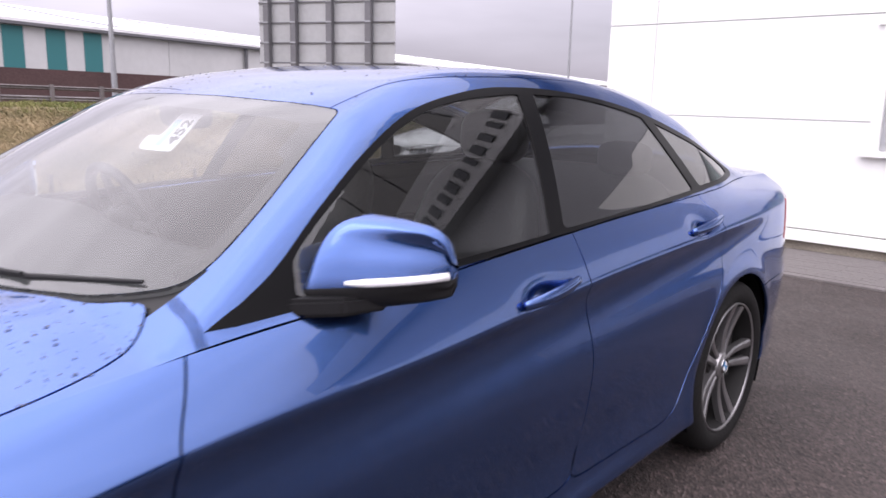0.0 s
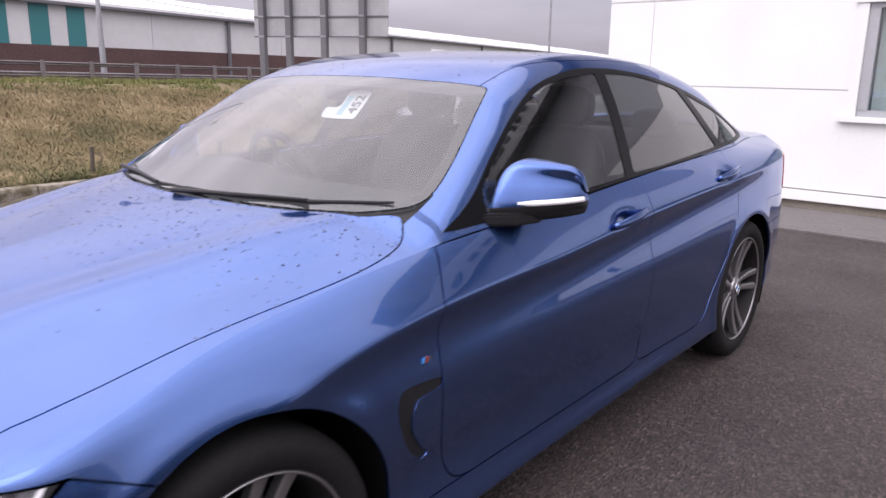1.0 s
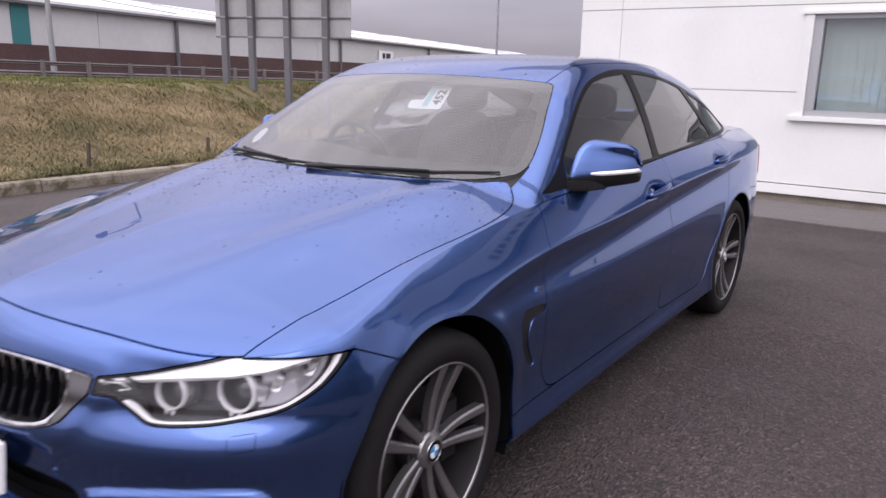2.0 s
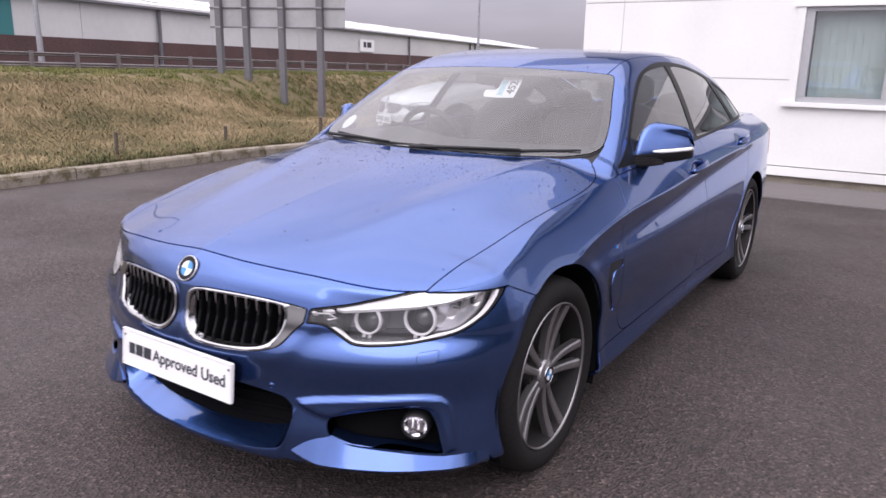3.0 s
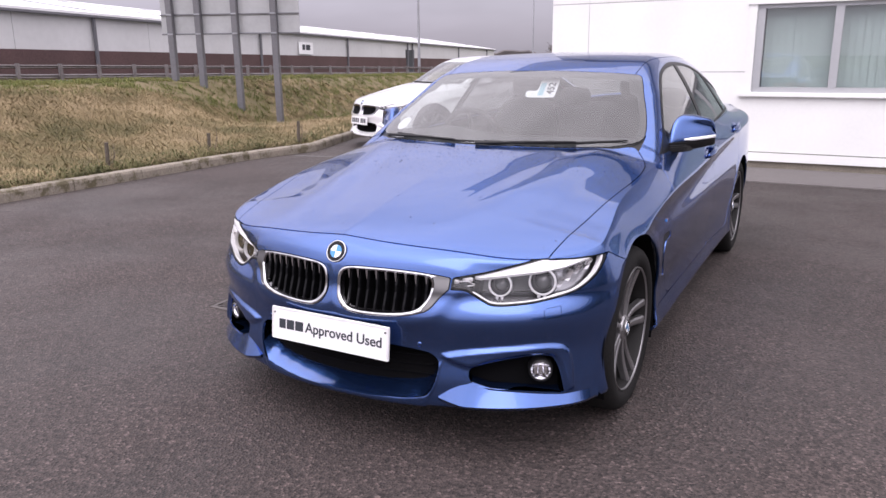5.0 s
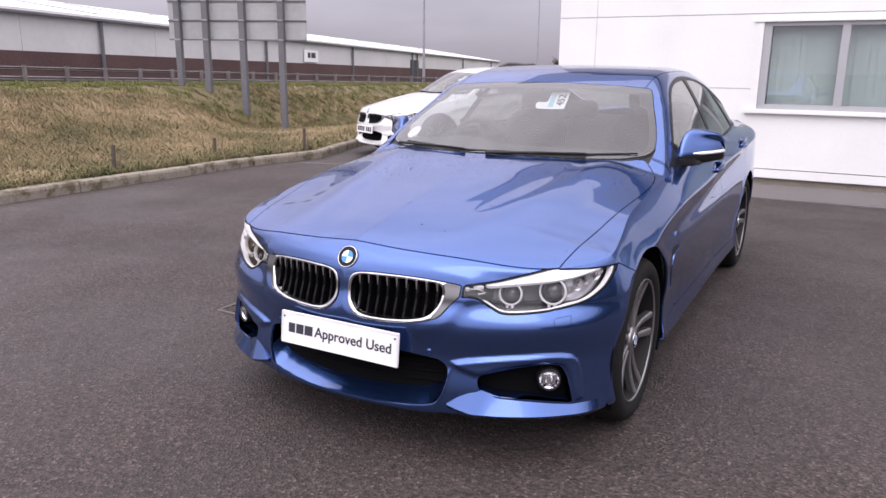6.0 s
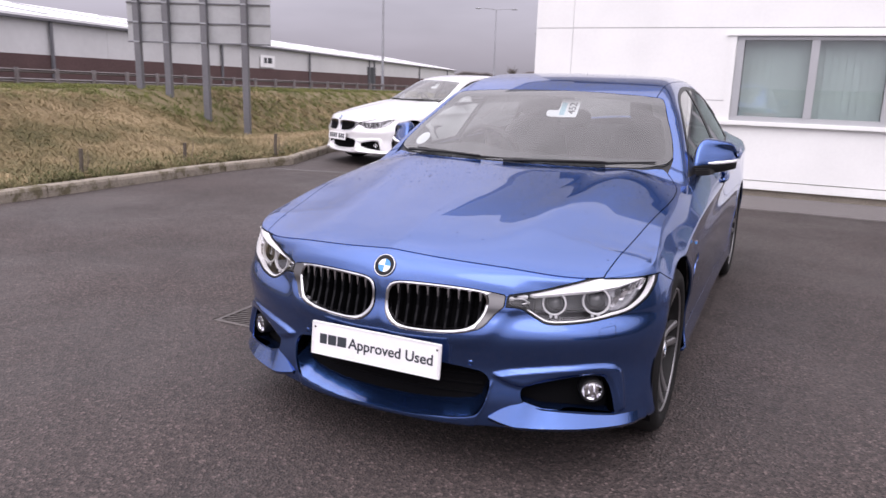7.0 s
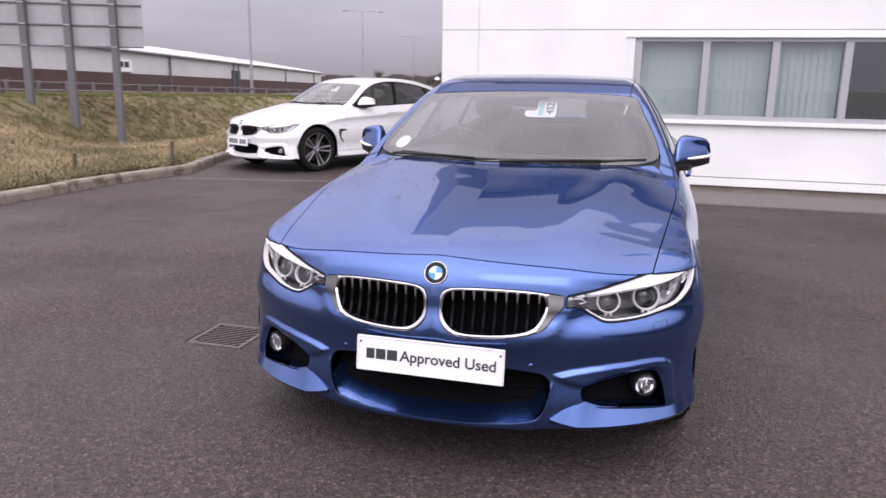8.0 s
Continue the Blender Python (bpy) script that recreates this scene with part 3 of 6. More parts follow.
O_VENT = rounded([(.395, .60), (.41, .628), (.48, .630), (.555, .620), (.552, .600), (.465, .590), (.448, .56), (.447, .52), (.475, .47), (.513, .430), (.487, .424), (.43, .48), (.400, .55)])
O_DOOR_F = rounded([(.655, .99), (.60, .88), (.560, .80), (.553, .65), (.565, .45), (.61, .325), (.70, .298), (1.55, .298), (1.70, .318), (1.745, .45), (1.750, .68), (1.715, .87), (1.722, .99)], sharp=(0, 12))
O_DOOR_R = rounded([(1.722, .99), (1.715, .87), (1.750, .68), (1.745, .45), (1.70, .318), (1.84, .298), (2.22, .30), (2.32, .33), (2.42, .47), (2.52, .60), (2.595, .70), (2.60, .80), (2.585, .94), (2.60, 1.02)], sharp=(0, 13))
O_DLO = rounded([(.655, .945), (.80, 1.012), (.95, 1.112), (1.12, 1.212), (1.30, 1.290), (1.48, 1.330), (1.68, 1.352), (2.0, 1.345), (2.4, 1.292), (2.75, 1.200), (3.05, 1.095), (3.17, 1.045), (3.12, 1.028), (2.8, 1.020), (2.0, .992), (1.2, .964)], sharp=(0, 11))
O_WIN_F = rounded([(.850, 1.028), (.872, 1.050), (.965, 1.112), (1.14, 1.212), (1.32, 1.286), (1.50, 1.322), (1.760, 1.341), (1.627, .987), (1.2, .972), (.835, .963)], sharp=(0, 6, 7, 9))
O_WIN_R = rounded([(1.820, 1.341), (2.05, 1.332), (2.30, 1.298), (2.435, 1.272), (2.575, 1.020), (2.0, 1.000), (1.678, .990)], sharp=(0, 3, 4, 6))
O_WIN_Q = rounded([(2.50, 1.256), (2.80, 1.170), (3.00, 1.103), (3.09, 1.063), (3.07, 1.040), (2.635, 1.026)], sharp=(0, 3, 5))
O_HOOD = rounded([(-.3, -.9), (.70, -.9), (.710, -.51), (.720, -.42), (.752, -.15), (.778, .08), (.793, .24), (.796, .37), (.786, .47), (.764, .545), (.735, .590), (.694, .618), (.60, .556), (.45, .490), (.3, .444), (0, .410), (-.3, .444)], sharp=(0, 1, 16))
O_SCREEN = rounded([(-.3, .450), (0, .420), (.3, .452), (.55, .540), (.690, .645), (.720, .710), (.695, .835), (.635, 1.000), (.587, 1.128), (.562, 1.143), (.3, 1.095), (0, 1.072), (-.3, 1.095)], sharp=(0, 12))
O_LIP = rounded([(-.2, .225), (.2, .231), (.352, .250), (.386, .292), (.402, .370), (.414, .366), (.400, .29), (.374, .225), (.35, .16), (-.2, .14)], sharp=(0, 4, 5, 8, 9))
# the lower corner blades: upper and lower crease as (x, z, proud of the bumper)
BLADE_TOP = [(.406, .248, .006), (.445, .276, .002), (.512, .306, -.002), (.572, .281, -.006), (.672, .270, -.008), (.79, .253, -.008), (.836, .254, -.004), (.876, .256, .0)]
BLADE_LOW = [(.407, .245, .008), (.440, .236, .018), (.487, .226, .030), (.57, .223, .030), (.68, .219, .026), (.79, .216, .018), (.838, .216, .012), (.880, .222, .002)]
O_BLADE = np.array([p[:2] for p in BLADE_TOP] + [(.92, .10), (.48, .10), (.487, .20), (.44, .224)])
O_FRAME = rounded([(.396, .396), (.469, .416), (.626, .434), (.766, .436), (.800, .404), (.822, .263), (.792, .254), (.775, .32), (.760, .362), (.740, .388), (.678, .392), (.573, .372), (.507, .350), (.44, .368)], sharp=(0, 5, 6))


def body_surfaces(step):
    """The lower body as one wrapped surface, and the upper body as a height over the plan; left halves."""
    s = np.concatenate([np.linspace(0, 1.3, int(2.6 / step))[:-1], np.linspace(1.3, PS[-1], int((PS[-1] - 1.3) / step))])
    x, y = plan_fx(s), plan_fy(s)
    tx, ty = np.gradient(x, s), np.gradient(y, s)
    tl = np.hypot(tx, ty)
    nx, ny = ty / tl, -tx / tl
    nx[0], ny[0], nx[-1], ny[-1] = 0, -1, 0, 1
    Q = []
    for zs, ins in LINES:
        i = hermite(KN, ins)(s)
        Q.append(np.stack([np.maximum(x - nx * i, 0), y - ny * i, hermite(KN, zs)(s)], 1))
    Q = np.array(Q)
    Q[:, 0, 0] = Q[:, -1, 0] = 0
    chord = np.linalg.norm(np.diff(Q, axis=0), axis=2).mean(1)
    U = np.concatenate([[0], np.cumsum(chord)])
    D = np.diff(Q, axis=0) / chord[:, None, None]
    lt, rt = np.empty_like(Q), np.empty_like(Q)
    lt[0] = rt[0] = D[0]
    lt[-1] = rt[-1] = D[-1]
    for k in range(1, len(U) - 1):
        m = (D[k - 1] * chord[k] + D[k] * chord[k - 1]) / (chord[k] + chord[k - 1])
        w = {7: 0.85, 1: 0.6, 2: 0.3}.get(k, 0.0)
        lt[k], rt[k] = m * (1 - w) + D[k - 1] * w, m * (1 - w) + D[k] * w
    rows = []
    for k in range(9):
        n = max(3, int(round(chord[k] / step * (1.8 if k < 4 else 1))))
        for t in np.arange(n) / n if k < 8 else np.linspace(0, 1, n + 1):
            h = chord[k]
            rows.append((1 + 2 * t) * (1 - t) ** 2 * Q[k] + t * (1 - t) ** 2 * h * rt[k] + t * t * (3 - 2 * t) * Q[k + 1] + t * t * (t - 1) * h * lt[k + 1])
    G = np.array(rows).transpose(1, 0, 2)
    V, N, T = grid_surface(G)
    shape = G.shape
    # flared arches, handle hollows, frames round the lower openings
    d = np.zeros(len(V))
    for ya, za, ra in ARCHES:
        d += 0.005 * bump_at(np.hypot(V[:, 1] - ya, V[:, 2] - za) - ra - 0.012, 0.035) * (V[:, 2] > 0.22)
    for yh, zh in ((1.535, .866), (2.460, .924)):
        d -= 0.020 * np.exp(-((V[:, 1] - yh + .01) / .068) ** 2 - ((V[:, 2] - zh + .004) / .026) ** 2) * (V[:, 0] > 0)
    front = V[:, 1] < -.1
    for o, lift, soft in ((O_LIP, .006, .012), (O_FRAME, .014, .016)):
        e = np.clip(inside(V[:, [0, 2]], o) / soft, 0, 1)
        d += np.where(front, lift * e * e * (3 - 2 * e), 0)
    d += np.where(front, 0.007 * bump_at(np.minimum(inside(V[:, [0, 2]], O_KIDNEY) + 0.02, 0), 0.03), 0)
    V = V + N * d[:, None]
    V[np.abs(G.reshape(-1, 3)[:, 0]) < 1e-9, 0] = 0
    V, N, T = grid_surface(V.reshape(shape))
    N[np.abs(V[:, 0]) < 1e-9, 0] = 0
    wrap = (V, N, T)
    edge = V.reshape(shape)[:, -1]

    gx, gy = np.arange(0, .94, step), np.arange(-.76, 3.84, step)
    X, Y = np.meshgrid(gx, gy, indexing="ij")
    up = np.argsort(edge[:, 1])
    x8 = np.maximum(np.interp(Y, edge[up, 1], edge[up, 0]), .02)
    z8 = np.interp(Y, edge[up, 1], edge[up, 2])
    r = np.minimum(X / x8, 1.2)
    nose = edge[edge[:, 1] < -.34]
    nose = nose[np.argsort(nose[:, 0])]
    back = np.interp(X, nose[:, 0], nose[:, 1]) - nose[0, 1]
    drop = np.interp(X, nose[:, 0], nose[:, 2]) - nose[0, 2]
    near = np.clip(1 - (Y - back - nose[0, 1]) / 1.15, 0, 1)
    lead = hood_mid(np.maximum(Y - back * near ** 1.2, -.74)) + drop * near
    fix = np.zeros(len(gy))
    for j, v in enumerate(gy):
        fade = min(max((v + .50) / .16, 0), 1)
        fix[j] = (z8[0, j] - np.interp(x8[0, j], gx, lead[:, j])) * fade * fade * (3 - 2 * fade)
    hood = lead + fix[None, :] * np.clip(r, 0, 1.2) ** 3.5
    xc = np.interp(Y, [-.7, .45], [.27, .54])
    f0, f1 = np.clip((X - xc + .12) / .15, 0, 1), np.clip(1 - (X - xc - .01) / .20, 0, 1)
    fold = f0 * f0 * (3 - 2 * f0) * f1 * f1 * (3 - 2 * f1)
    hood += .0095 * np.clip((Y + .62) / .5, 0, 1) * fold * (Y < .6)
    bow = np.interp(Y, [1.0, 1.8, 2.4, 3.3], [.21, .0, .0, -.22])
    v = Y - bow * (X / .75) ** 2
    crown = np.interp(Y, [.4, 1.2, 2.5, 3.6], [.01, .018, .018, .02]) * (X / .6) ** 2
    roof = roof_mid(v) - crown
    slope = np.interp(Y, [.5, 1.2, 2.2, 2.8, 3.3], [1.62, 1.60, 1.58, 1.40, 1.0])
    lean = np.maximum(x8 - X, -.05)
    near_side = np.minimum(lean, .44)
    side = z8 + lean * (slope + np.interp(Y, [2.2, 3.2], [.42, .12])) - np.interp(Y, [2.2, 3.2], [1.85, .5]) * near_side * (2 * lean - near_side)
    cabin = soft_min(side, roof, np.interp(Y, [.5, 1.0, 1.6, 3.0], [.03, .04, .05, .06]))
    Z = -soft_min(-hood, -cabin, .012)
    G = np.stack([X, Y, Z], 2)
    V, N, T = grid_surface(G)
    N[np.abs(V[:, 0]) < 1e-9, 0] = 0
    N /= np.linalg.norm(N, axis=1, keepdims=True)
    ring = np.concatenate([edge[:, :2], (edge[::-1, :2] * (-1, 1))])
    din = inside(V[:, :2], ring[::2])
    S = clip((V, N, T), din)
    if (S[1][:, 2]).mean() < 0:
        S = (S[0], -S[1], S[2][:, ::-1])
    if (wrap[1][:, 0]).mean() < 0:
        wrap = (wrap[0], -wrap[1], wrap[2][:, ::-1])
    return wrap, S, edge


def roundel(parent, m, r, name="badge"):
    """A round emblem as plain shapes: black ring, blue and white quarters, chrome edge; faces local +z."""
    bm = bmesh.new()
    q = m @ Matrix.Rotation(radians(-90), 4, "Y")
    lathe(bm, [(0, r), (.004, r), (.005, r * .94), (.004, r * .9), (.003, r * .9)], 40, q)
    b = part(name, bm, M_CHROME, parent, "round chrome-edged emblem in black, blue and white", True)
    bm = bmesh.new()
    lathe(bm, [(.0005, r * .93), (.0035, r * .92), (.0036, r * .56)], 40, q)
    part("ring", bm, M_GLOSSBLACK, b)
    for k in range(4):
        bm = bmesh.new()
        pts = [(0, 0)] + [(r * .58 * math.cos(a), r * .58 * math.sin(a)) for a in np.linspace(k * math.pi / 2, (k + 1) * math.pi / 2, 9)]
        prism(bm, pts, "z", .001, .0042, m)
        part("quarter", bm, M_PAPER if k % 2 else M_LOGOBLUE, b)
    return b


def wheel(parent, x, y, side, detail=True):
    """A five double-spoke alloy wheel with tyre and brake; side is +1 for the car's left."""
    w = new("wheel")
    w.parent = parent
    w.matrix_parent_inverse = Matrix.Identity(4)
    w.matrix_basis = pose(x * side, y, WHEEL_Z, 0, 0, 0 if side > 0 else 180)
    tagged(w, "low-profile tyre on grey five double-spoke alloy wheel")
    bm = bmesh.new()
    prof = [(-.19, .235), (-.20, .26), (-.20, .305), (-.185, .328), (-.15, .335), (-.06, .335), (-.025, .3315), (-.006, .322), (.006, .307), (.010, .290), (.008, .272), (.000, .256), (-.008, .249), (-.012, .246)]
    lathe(bm, prof, 72)
    part("tyre", bm, M_RUBBER, w, smooth=True)
    bm = bmesh.new()
    lathe(bm, [(-.008, .2510), (.000, .2500), (.001, .2465), (-.006, .2435)], 72)
    part("rim", bm, M_ALLOY, w, smooth=True)
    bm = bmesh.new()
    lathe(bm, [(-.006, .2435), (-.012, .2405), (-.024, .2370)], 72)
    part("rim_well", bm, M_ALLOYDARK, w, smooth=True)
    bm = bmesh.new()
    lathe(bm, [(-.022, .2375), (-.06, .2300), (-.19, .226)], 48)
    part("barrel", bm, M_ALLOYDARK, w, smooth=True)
    bm = bmesh.new()
    lathe(bm, [(-.085, .0), (-.085, .165), (-.105, .165), (-.105, .0)], 48)
    lathe(bm, [(-.084, .0), (-.05, .055), (-.05, .075), (-.084, .085)], 32)
    part("brake_disc", bm, M_STEEL, w, smooth=False)
    bm = bmesh.new()
    box(bm, (-.125, .08, -.10), (-.058, .175, .10), bevel=.012)
    part("brake_caliper", bm, M_ALLOYDARK, w)
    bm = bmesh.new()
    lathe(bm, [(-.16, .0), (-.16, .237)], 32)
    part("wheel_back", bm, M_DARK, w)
    bm = bmesh.new()
    lathe(bm, [(-.055, .052), (-.034, .054), (-.026, .050), (-.022, .040), (-.019, .034), (-.022, .032), (-.022, .0)], 40)
    for k in range(5):
        a = 2 * math.pi * (k + .5) / 5
        rod(bm, (-.03, 0.044 * math.cos(a), 0.044 * math.sin(a)), (-.022, 0.044 * math.cos(a), 0.044 * math.sin(a)), .005, seg=8)
    part("hub", bm, M_ALLOY, w, smooth=False)
    roundel(w, Matrix.Translation((-.020, 0, 0)) @ Matrix.Rotation(radians(90), 4, "Y"), .033, "hub_cap")
    for k in range(5):
        base = 2 * math.pi * k / 5 + radians(18)
        for sgn in (-1, 1):
            bm = bmesh.new()
            n, rows = 12, []
            for i in range(n + 1):
                t = i / n
                rr = .040 + t * .202
                off = sgn * (.012 + .024 * t ** 1.3 + .004 * math.sin(math.pi * t))
                a = base + off / rr + sgn * .01
                ww = .0105 + .0065 * t
                dep = -.030 - .010 * math.sin(math.pi * t) + .022 * t
                c, s2 = math.cos(a), math.sin(a)
                row = []
                for du, dx in ((-1, -.028), (-1, -.004), (-.55, 0), (.55, 0), (1, -.004), (1, -.028)):
                    px, py = rr * c - du * ww * s2, rr * s2 + du * ww * c
                    row.append(bm.verts.new((dep + dx, py * 1.0, px)))
                rows.append(row)
            for r0, r1 in zip(rows, rows[1:]):
                for j in range(5):
                    bm.faces.new((r0[j], r0[j + 1], r1[j + 1], r1[j]))
            bmesh.ops.recalc_face_normals(bm, faces=bm.faces)
            part("spoke", bm, M_ALLOY, w)
    return w


def letters(body, size, mat, parent, m, name="lettering", thick=.0008, bold=0.0):
    """Writing in the built-in font as a mesh, centred on m, facing its +z."""
    cu = bpy.data.curves.new(name, "FONT")
    cu.body, cu.size, cu.extrude, cu.align_x, cu.align_y = body, size, thick, "CENTER", "CENTER"
    cu.offset = bold
    tmp = new(name, cu)
    me = bpy.data.meshes.new_from_object(tmp.evaluated_get(bpy.context.evaluated_depsgraph_get()))
    bpy.data.objects.remove(tmp)
    bpy.data.curves.remove(cu)
    me.transform(m)
    me.materials.append(mat)
    ob = new(name, me)
    ob.parent = parent
    return ob


def build_car(name, label, m, paint, step, own):
    car = thing(name, label, "car", m)
    wrap, top, wrap_edge = body_surfaces(step)
    WV, TV = wrap[0], top[0]

    def put(nm, S, mat, lab="", depth=.012, par=None, twin=False):
        """Links a panel: across the car, or one on each side."""
        par = car if par is None else par
        if twin:
            R = rim(S, depth) if depth else S
            return skin(nm, R, mat, par, lab), skin(nm, mirrored(R), mat, par, lab)
        S = both(S)
        return skin(nm, rim(S, depth) if depth else S, mat, par, lab)

    yz = lambda S: S[0][:, [1, 2]]
    xz = lambda S: S[0][:, [0, 2]]
    xy = lambda S: S[0][:, [0, 1]]
    G = .0022

    def arch(S, grow=0.0):
        V = S[0]
        return np.minimum.reduce([np.hypot(V[:, 1] - a, V[:, 2] - z) - r - grow for a, z, r in ARCHES])

    W = clip(wrap, arch(wrap))
    # front: the bumper skin and the nose
    F = clip(W, 0.1 - W[0][:, 1])
    Fx, Fy, Fz = F[0].T
    seam = np.maximum(np.minimum(.712 - Fx, -.38 - Fy), np.minimum(.722 - .46 * np.maximum(Fy + .31, 0) - Fz, -.08 - Fy))
    nose = clip(F, seam - G)
    lamp_piece = clip(nose, inside(xz(nose), O_LAMP) - G)
    kid_piece = clip(nose, inside(xz(nose), O_KIDNEY))
    intake_piece = clip(nose, inside(xz(nose), O_INTAKE))
    pocket_piece = clip(nose, inside(xz(nose), O_POCKET))
    for o in (O_LAMP, O_KIDNEY, O_INTAKE, O_POCKET):
        nose = clip(nose, -inside(xz(nose), o) - .001)
    nose = clip(nose, .004 - inside(xz(nose), O_BLADE))
    put("front_bumper", nose, paint, depth=.028)
    fender_low = clip(F, -seam - G)
    side = clip(W, W[0][:, 1] - .1)
    # front wings
    A = joined(fender_low, clip(side, .9 - side[0][:, 1]))
    A = clip(A, -inside(yz(A), O_DOOR_F) - G)
    A = clip(A, np.maximum(A[0][:, 2] - .30, .37 - A[0][:, 1]))
    A = clip(A, .66 - A[0][:, 1])
    vent = clip(A, inside(yz(A), O_VENT))
    A = clip(A, -inside(yz(A), O_VENT))
    tA = clip(top, .66 - TV[:, 1])
    tA = clip(tA, -inside(xy(tA), O_HOOD) - G)
    tA = clip(tA, tA[0][:, 0] - np.interp(tA[0][:, 1], [-.5, .3, .5, .66], [.58, .69, .715, .725]))
    tA = clip(tA, -inside(yz(tA), O_DLO))
    put("front_wing", joined(A, tA), paint, twin=True)
    for o in put("side_vent", moved(vent, -.005), M_BLACK, "black side air vent", 0, twin=True):
        pass
    # doors
    D = clip(side, 3.0 - side[0][:, 1])
    for nm, o in (("front_door", O_DOOR_F), ("rear_door", O_DOOR_R)):
        P = clip(D, inside(yz(D), o) - G)
        P = clip(P, P[0][:, 2] - .30)
        put(nm, P, paint, twin=True)
    # skirts, quarters, tail
    Sk = clip(D, np.minimum(.296 - D[0][:, 2], 2.50 - D[0][:, 1]))
    Sk = clip(Sk, Sk[0][:, 1] - .33)
    put("side_skirt", Sk, paint, twin=True)
    Qr = clip(side, side[0][:, 1] - 1.6)
    Qr = clip(Qr, -inside(yz(Qr), O_DOOR_R) - G)
    Qr = clip(Qr, -inside(yz(Qr), O_DOOR_F) - G)
    Qr = clip(Qr, np.maximum(Qr[0][:, 2] - .296, Qr[0][:, 1] - 2.6))
    tail = np.minimum(.62 - Qr[0][:, 2], Qr[0][:, 1] - 3.0)
    tail = np.maximum(tail, Qr[0][:, 1] - 3.66)
    lampR = clip(Qr, np.minimum(np.minimum(Qr[0][:, 2] - .76, .93 - Qr[0][:, 2]), np.minimum(Qr[0][:, 1] - 3.36, Qr[0][:, 0] - .33)))
    put("tail_lamp", moved(lampR, .003), M_REDLAMP, "red tail lamp", .01, twin=True)
    put("rear_bumper", clip(Qr, tail - G), paint)
    put("rear_quarter", clip(Qr, -tail - G), paint, twin=True)
    # upper body
    hood = clip(top, inside(xy(top), O_HOOD) - G)
    hood = clip(hood, .7 - hood[0][:, 1])
    nose_line = np.concatenate([wrap_edge[:, :2], wrap_edge[::-1, :2] * (-1, 1)])[::3]
    hood = clip(hood, np.where(hood[0][:, 1] < -.3, inside(xy(hood), nose_line) - .0045, 1))
    put("bonnet", hood, paint, depth=.016)
    scr = clip(top, inside(xy(top), O_SCREEN))
    cowl = clip(top, np.minimum(.725 - TV[:, 0], .72 - TV[:, 1]))
    cowl = clip(cowl, -inside(xy(cowl), O_HOOD) - G)
    cowl = clip(cowl, -inside(xy(cowl), O_SCREEN))
    cowl = clip(cowl, cowl[0][:, 1] - .3)
    put("scuttle_panel", moved(cowl, -.012), M_BLACK, "black plastic scuttle below the windscreen", .01)
    R = clip(top, TV[:, 1] - .64)
    R = clip(R, -inside(xy(R), O_SCREEN))
    R = clip(R, -inside(yz(R), O_DLO))
    R = clip(R, np.maximum(R[0][:, 0] - .725, R[0][:, 1] - .72))
    ditch = np.interp(R[0][:, 1], [1.15, 1.6, 2.2, 2.7], [.548, .560, .555, .53])
    roofm = np.minimum(ditch - R[0][:, 0], 2.62 - .12 * (R[0][:, 0] / .5) ** 2 - R[0][:, 1])
    put("roof", clip(R, roofm - G), paint, depth=.01)
    R2 = clip(R, -roofm - G)
    gl = np.minimum(np.minimum(.53 - .10 * np.clip((R2[0][:, 1] - 2.7) / .7, 0, 1) - R2[0][:, 0], R2[0][:, 1] - 2.66 + .12 * (R2[0][:, 0] / .5) ** 2), 3.42 - R2[0][:, 1])
    put("rear_window", clip(R2, gl - .003), M_PRIVACY, "dark tinted rear window", .004)
    rest = clip(R2, -gl - .003)
    lid = np.minimum(.62 - rest[0][:, 0], rest[0][:, 1] - 3.42)
    put("tailgate", clip(rest, lid - G), paint)
    put("roof_frame", clip(rest, -lid), paint, twin=True)
    # windscreen, with its dark border
    inner = inside(xy(scr), O_SCREEN)
    wide = np.where(scr[0][:, 1] > .97, .070, .036)
    wide = np.where(scr[0][:, 1] < .50 + .21 * (scr[0][:, 0] / .75) ** 2, .010, wide)
    pane = put("windscreen", clip(scr, inner - .004), M_WINDSCREEN, "raked windscreen with reflections of the sky", .004)
    pane.visible_shadow = False
    put("border", moved(clip(scr, np.minimum(inner - .001, wide - inner)), -.005), M_GLOSSBLACK, "black printed glass border", 0, par=pane)
    # side glass, trims and pillars
    B = clip(top, inside(yz(top), O_DLO))
    B = clip(B, B[0][:, 0] - .3)
    B = clip(B, -inside(xy(B), O_SCREEN))
    for nm, o, mat, lab in (("front_window", O_WIN_F, M_SIDEGLASS, "lightly tinted side window"), ("rear_side_window", O_WIN_R, M_PRIVACY, "dark tinted side window"), ("quarter_window", O_WIN_Q, M_PRIVACY, "dark tinted quarter window")):
        for g in put(nm, clip(B, inside(yz(B), o) - .001), mat, lab, .003, twin=True):
            g.visible_shadow = False
    frame_ = B
    for o in (O_WIN_F, O_WIN_R, O_WIN_Q):
        frame_ = clip(frame_, .005 - inside(yz(frame_), o))
    put("window_surround", moved(frame_, .003), M_SURROUND, "satin black window surround", .012, twin=True)

    trim = clip(top, np.minimum(TV[:, 1] - .66, 3.3 - TV[:, 1]))
    trim = clip(trim, -inside(xy(trim), O_SCREEN) - .004)
    trim = clip(trim, np.maximum(.004 - inside(yz(trim), O_DLO), .3 - trim[0][:, 0]))
    trim = clip(trim, np.maximum(2.6 - trim[0][:, 1], trim[0][:, 0] - .56))
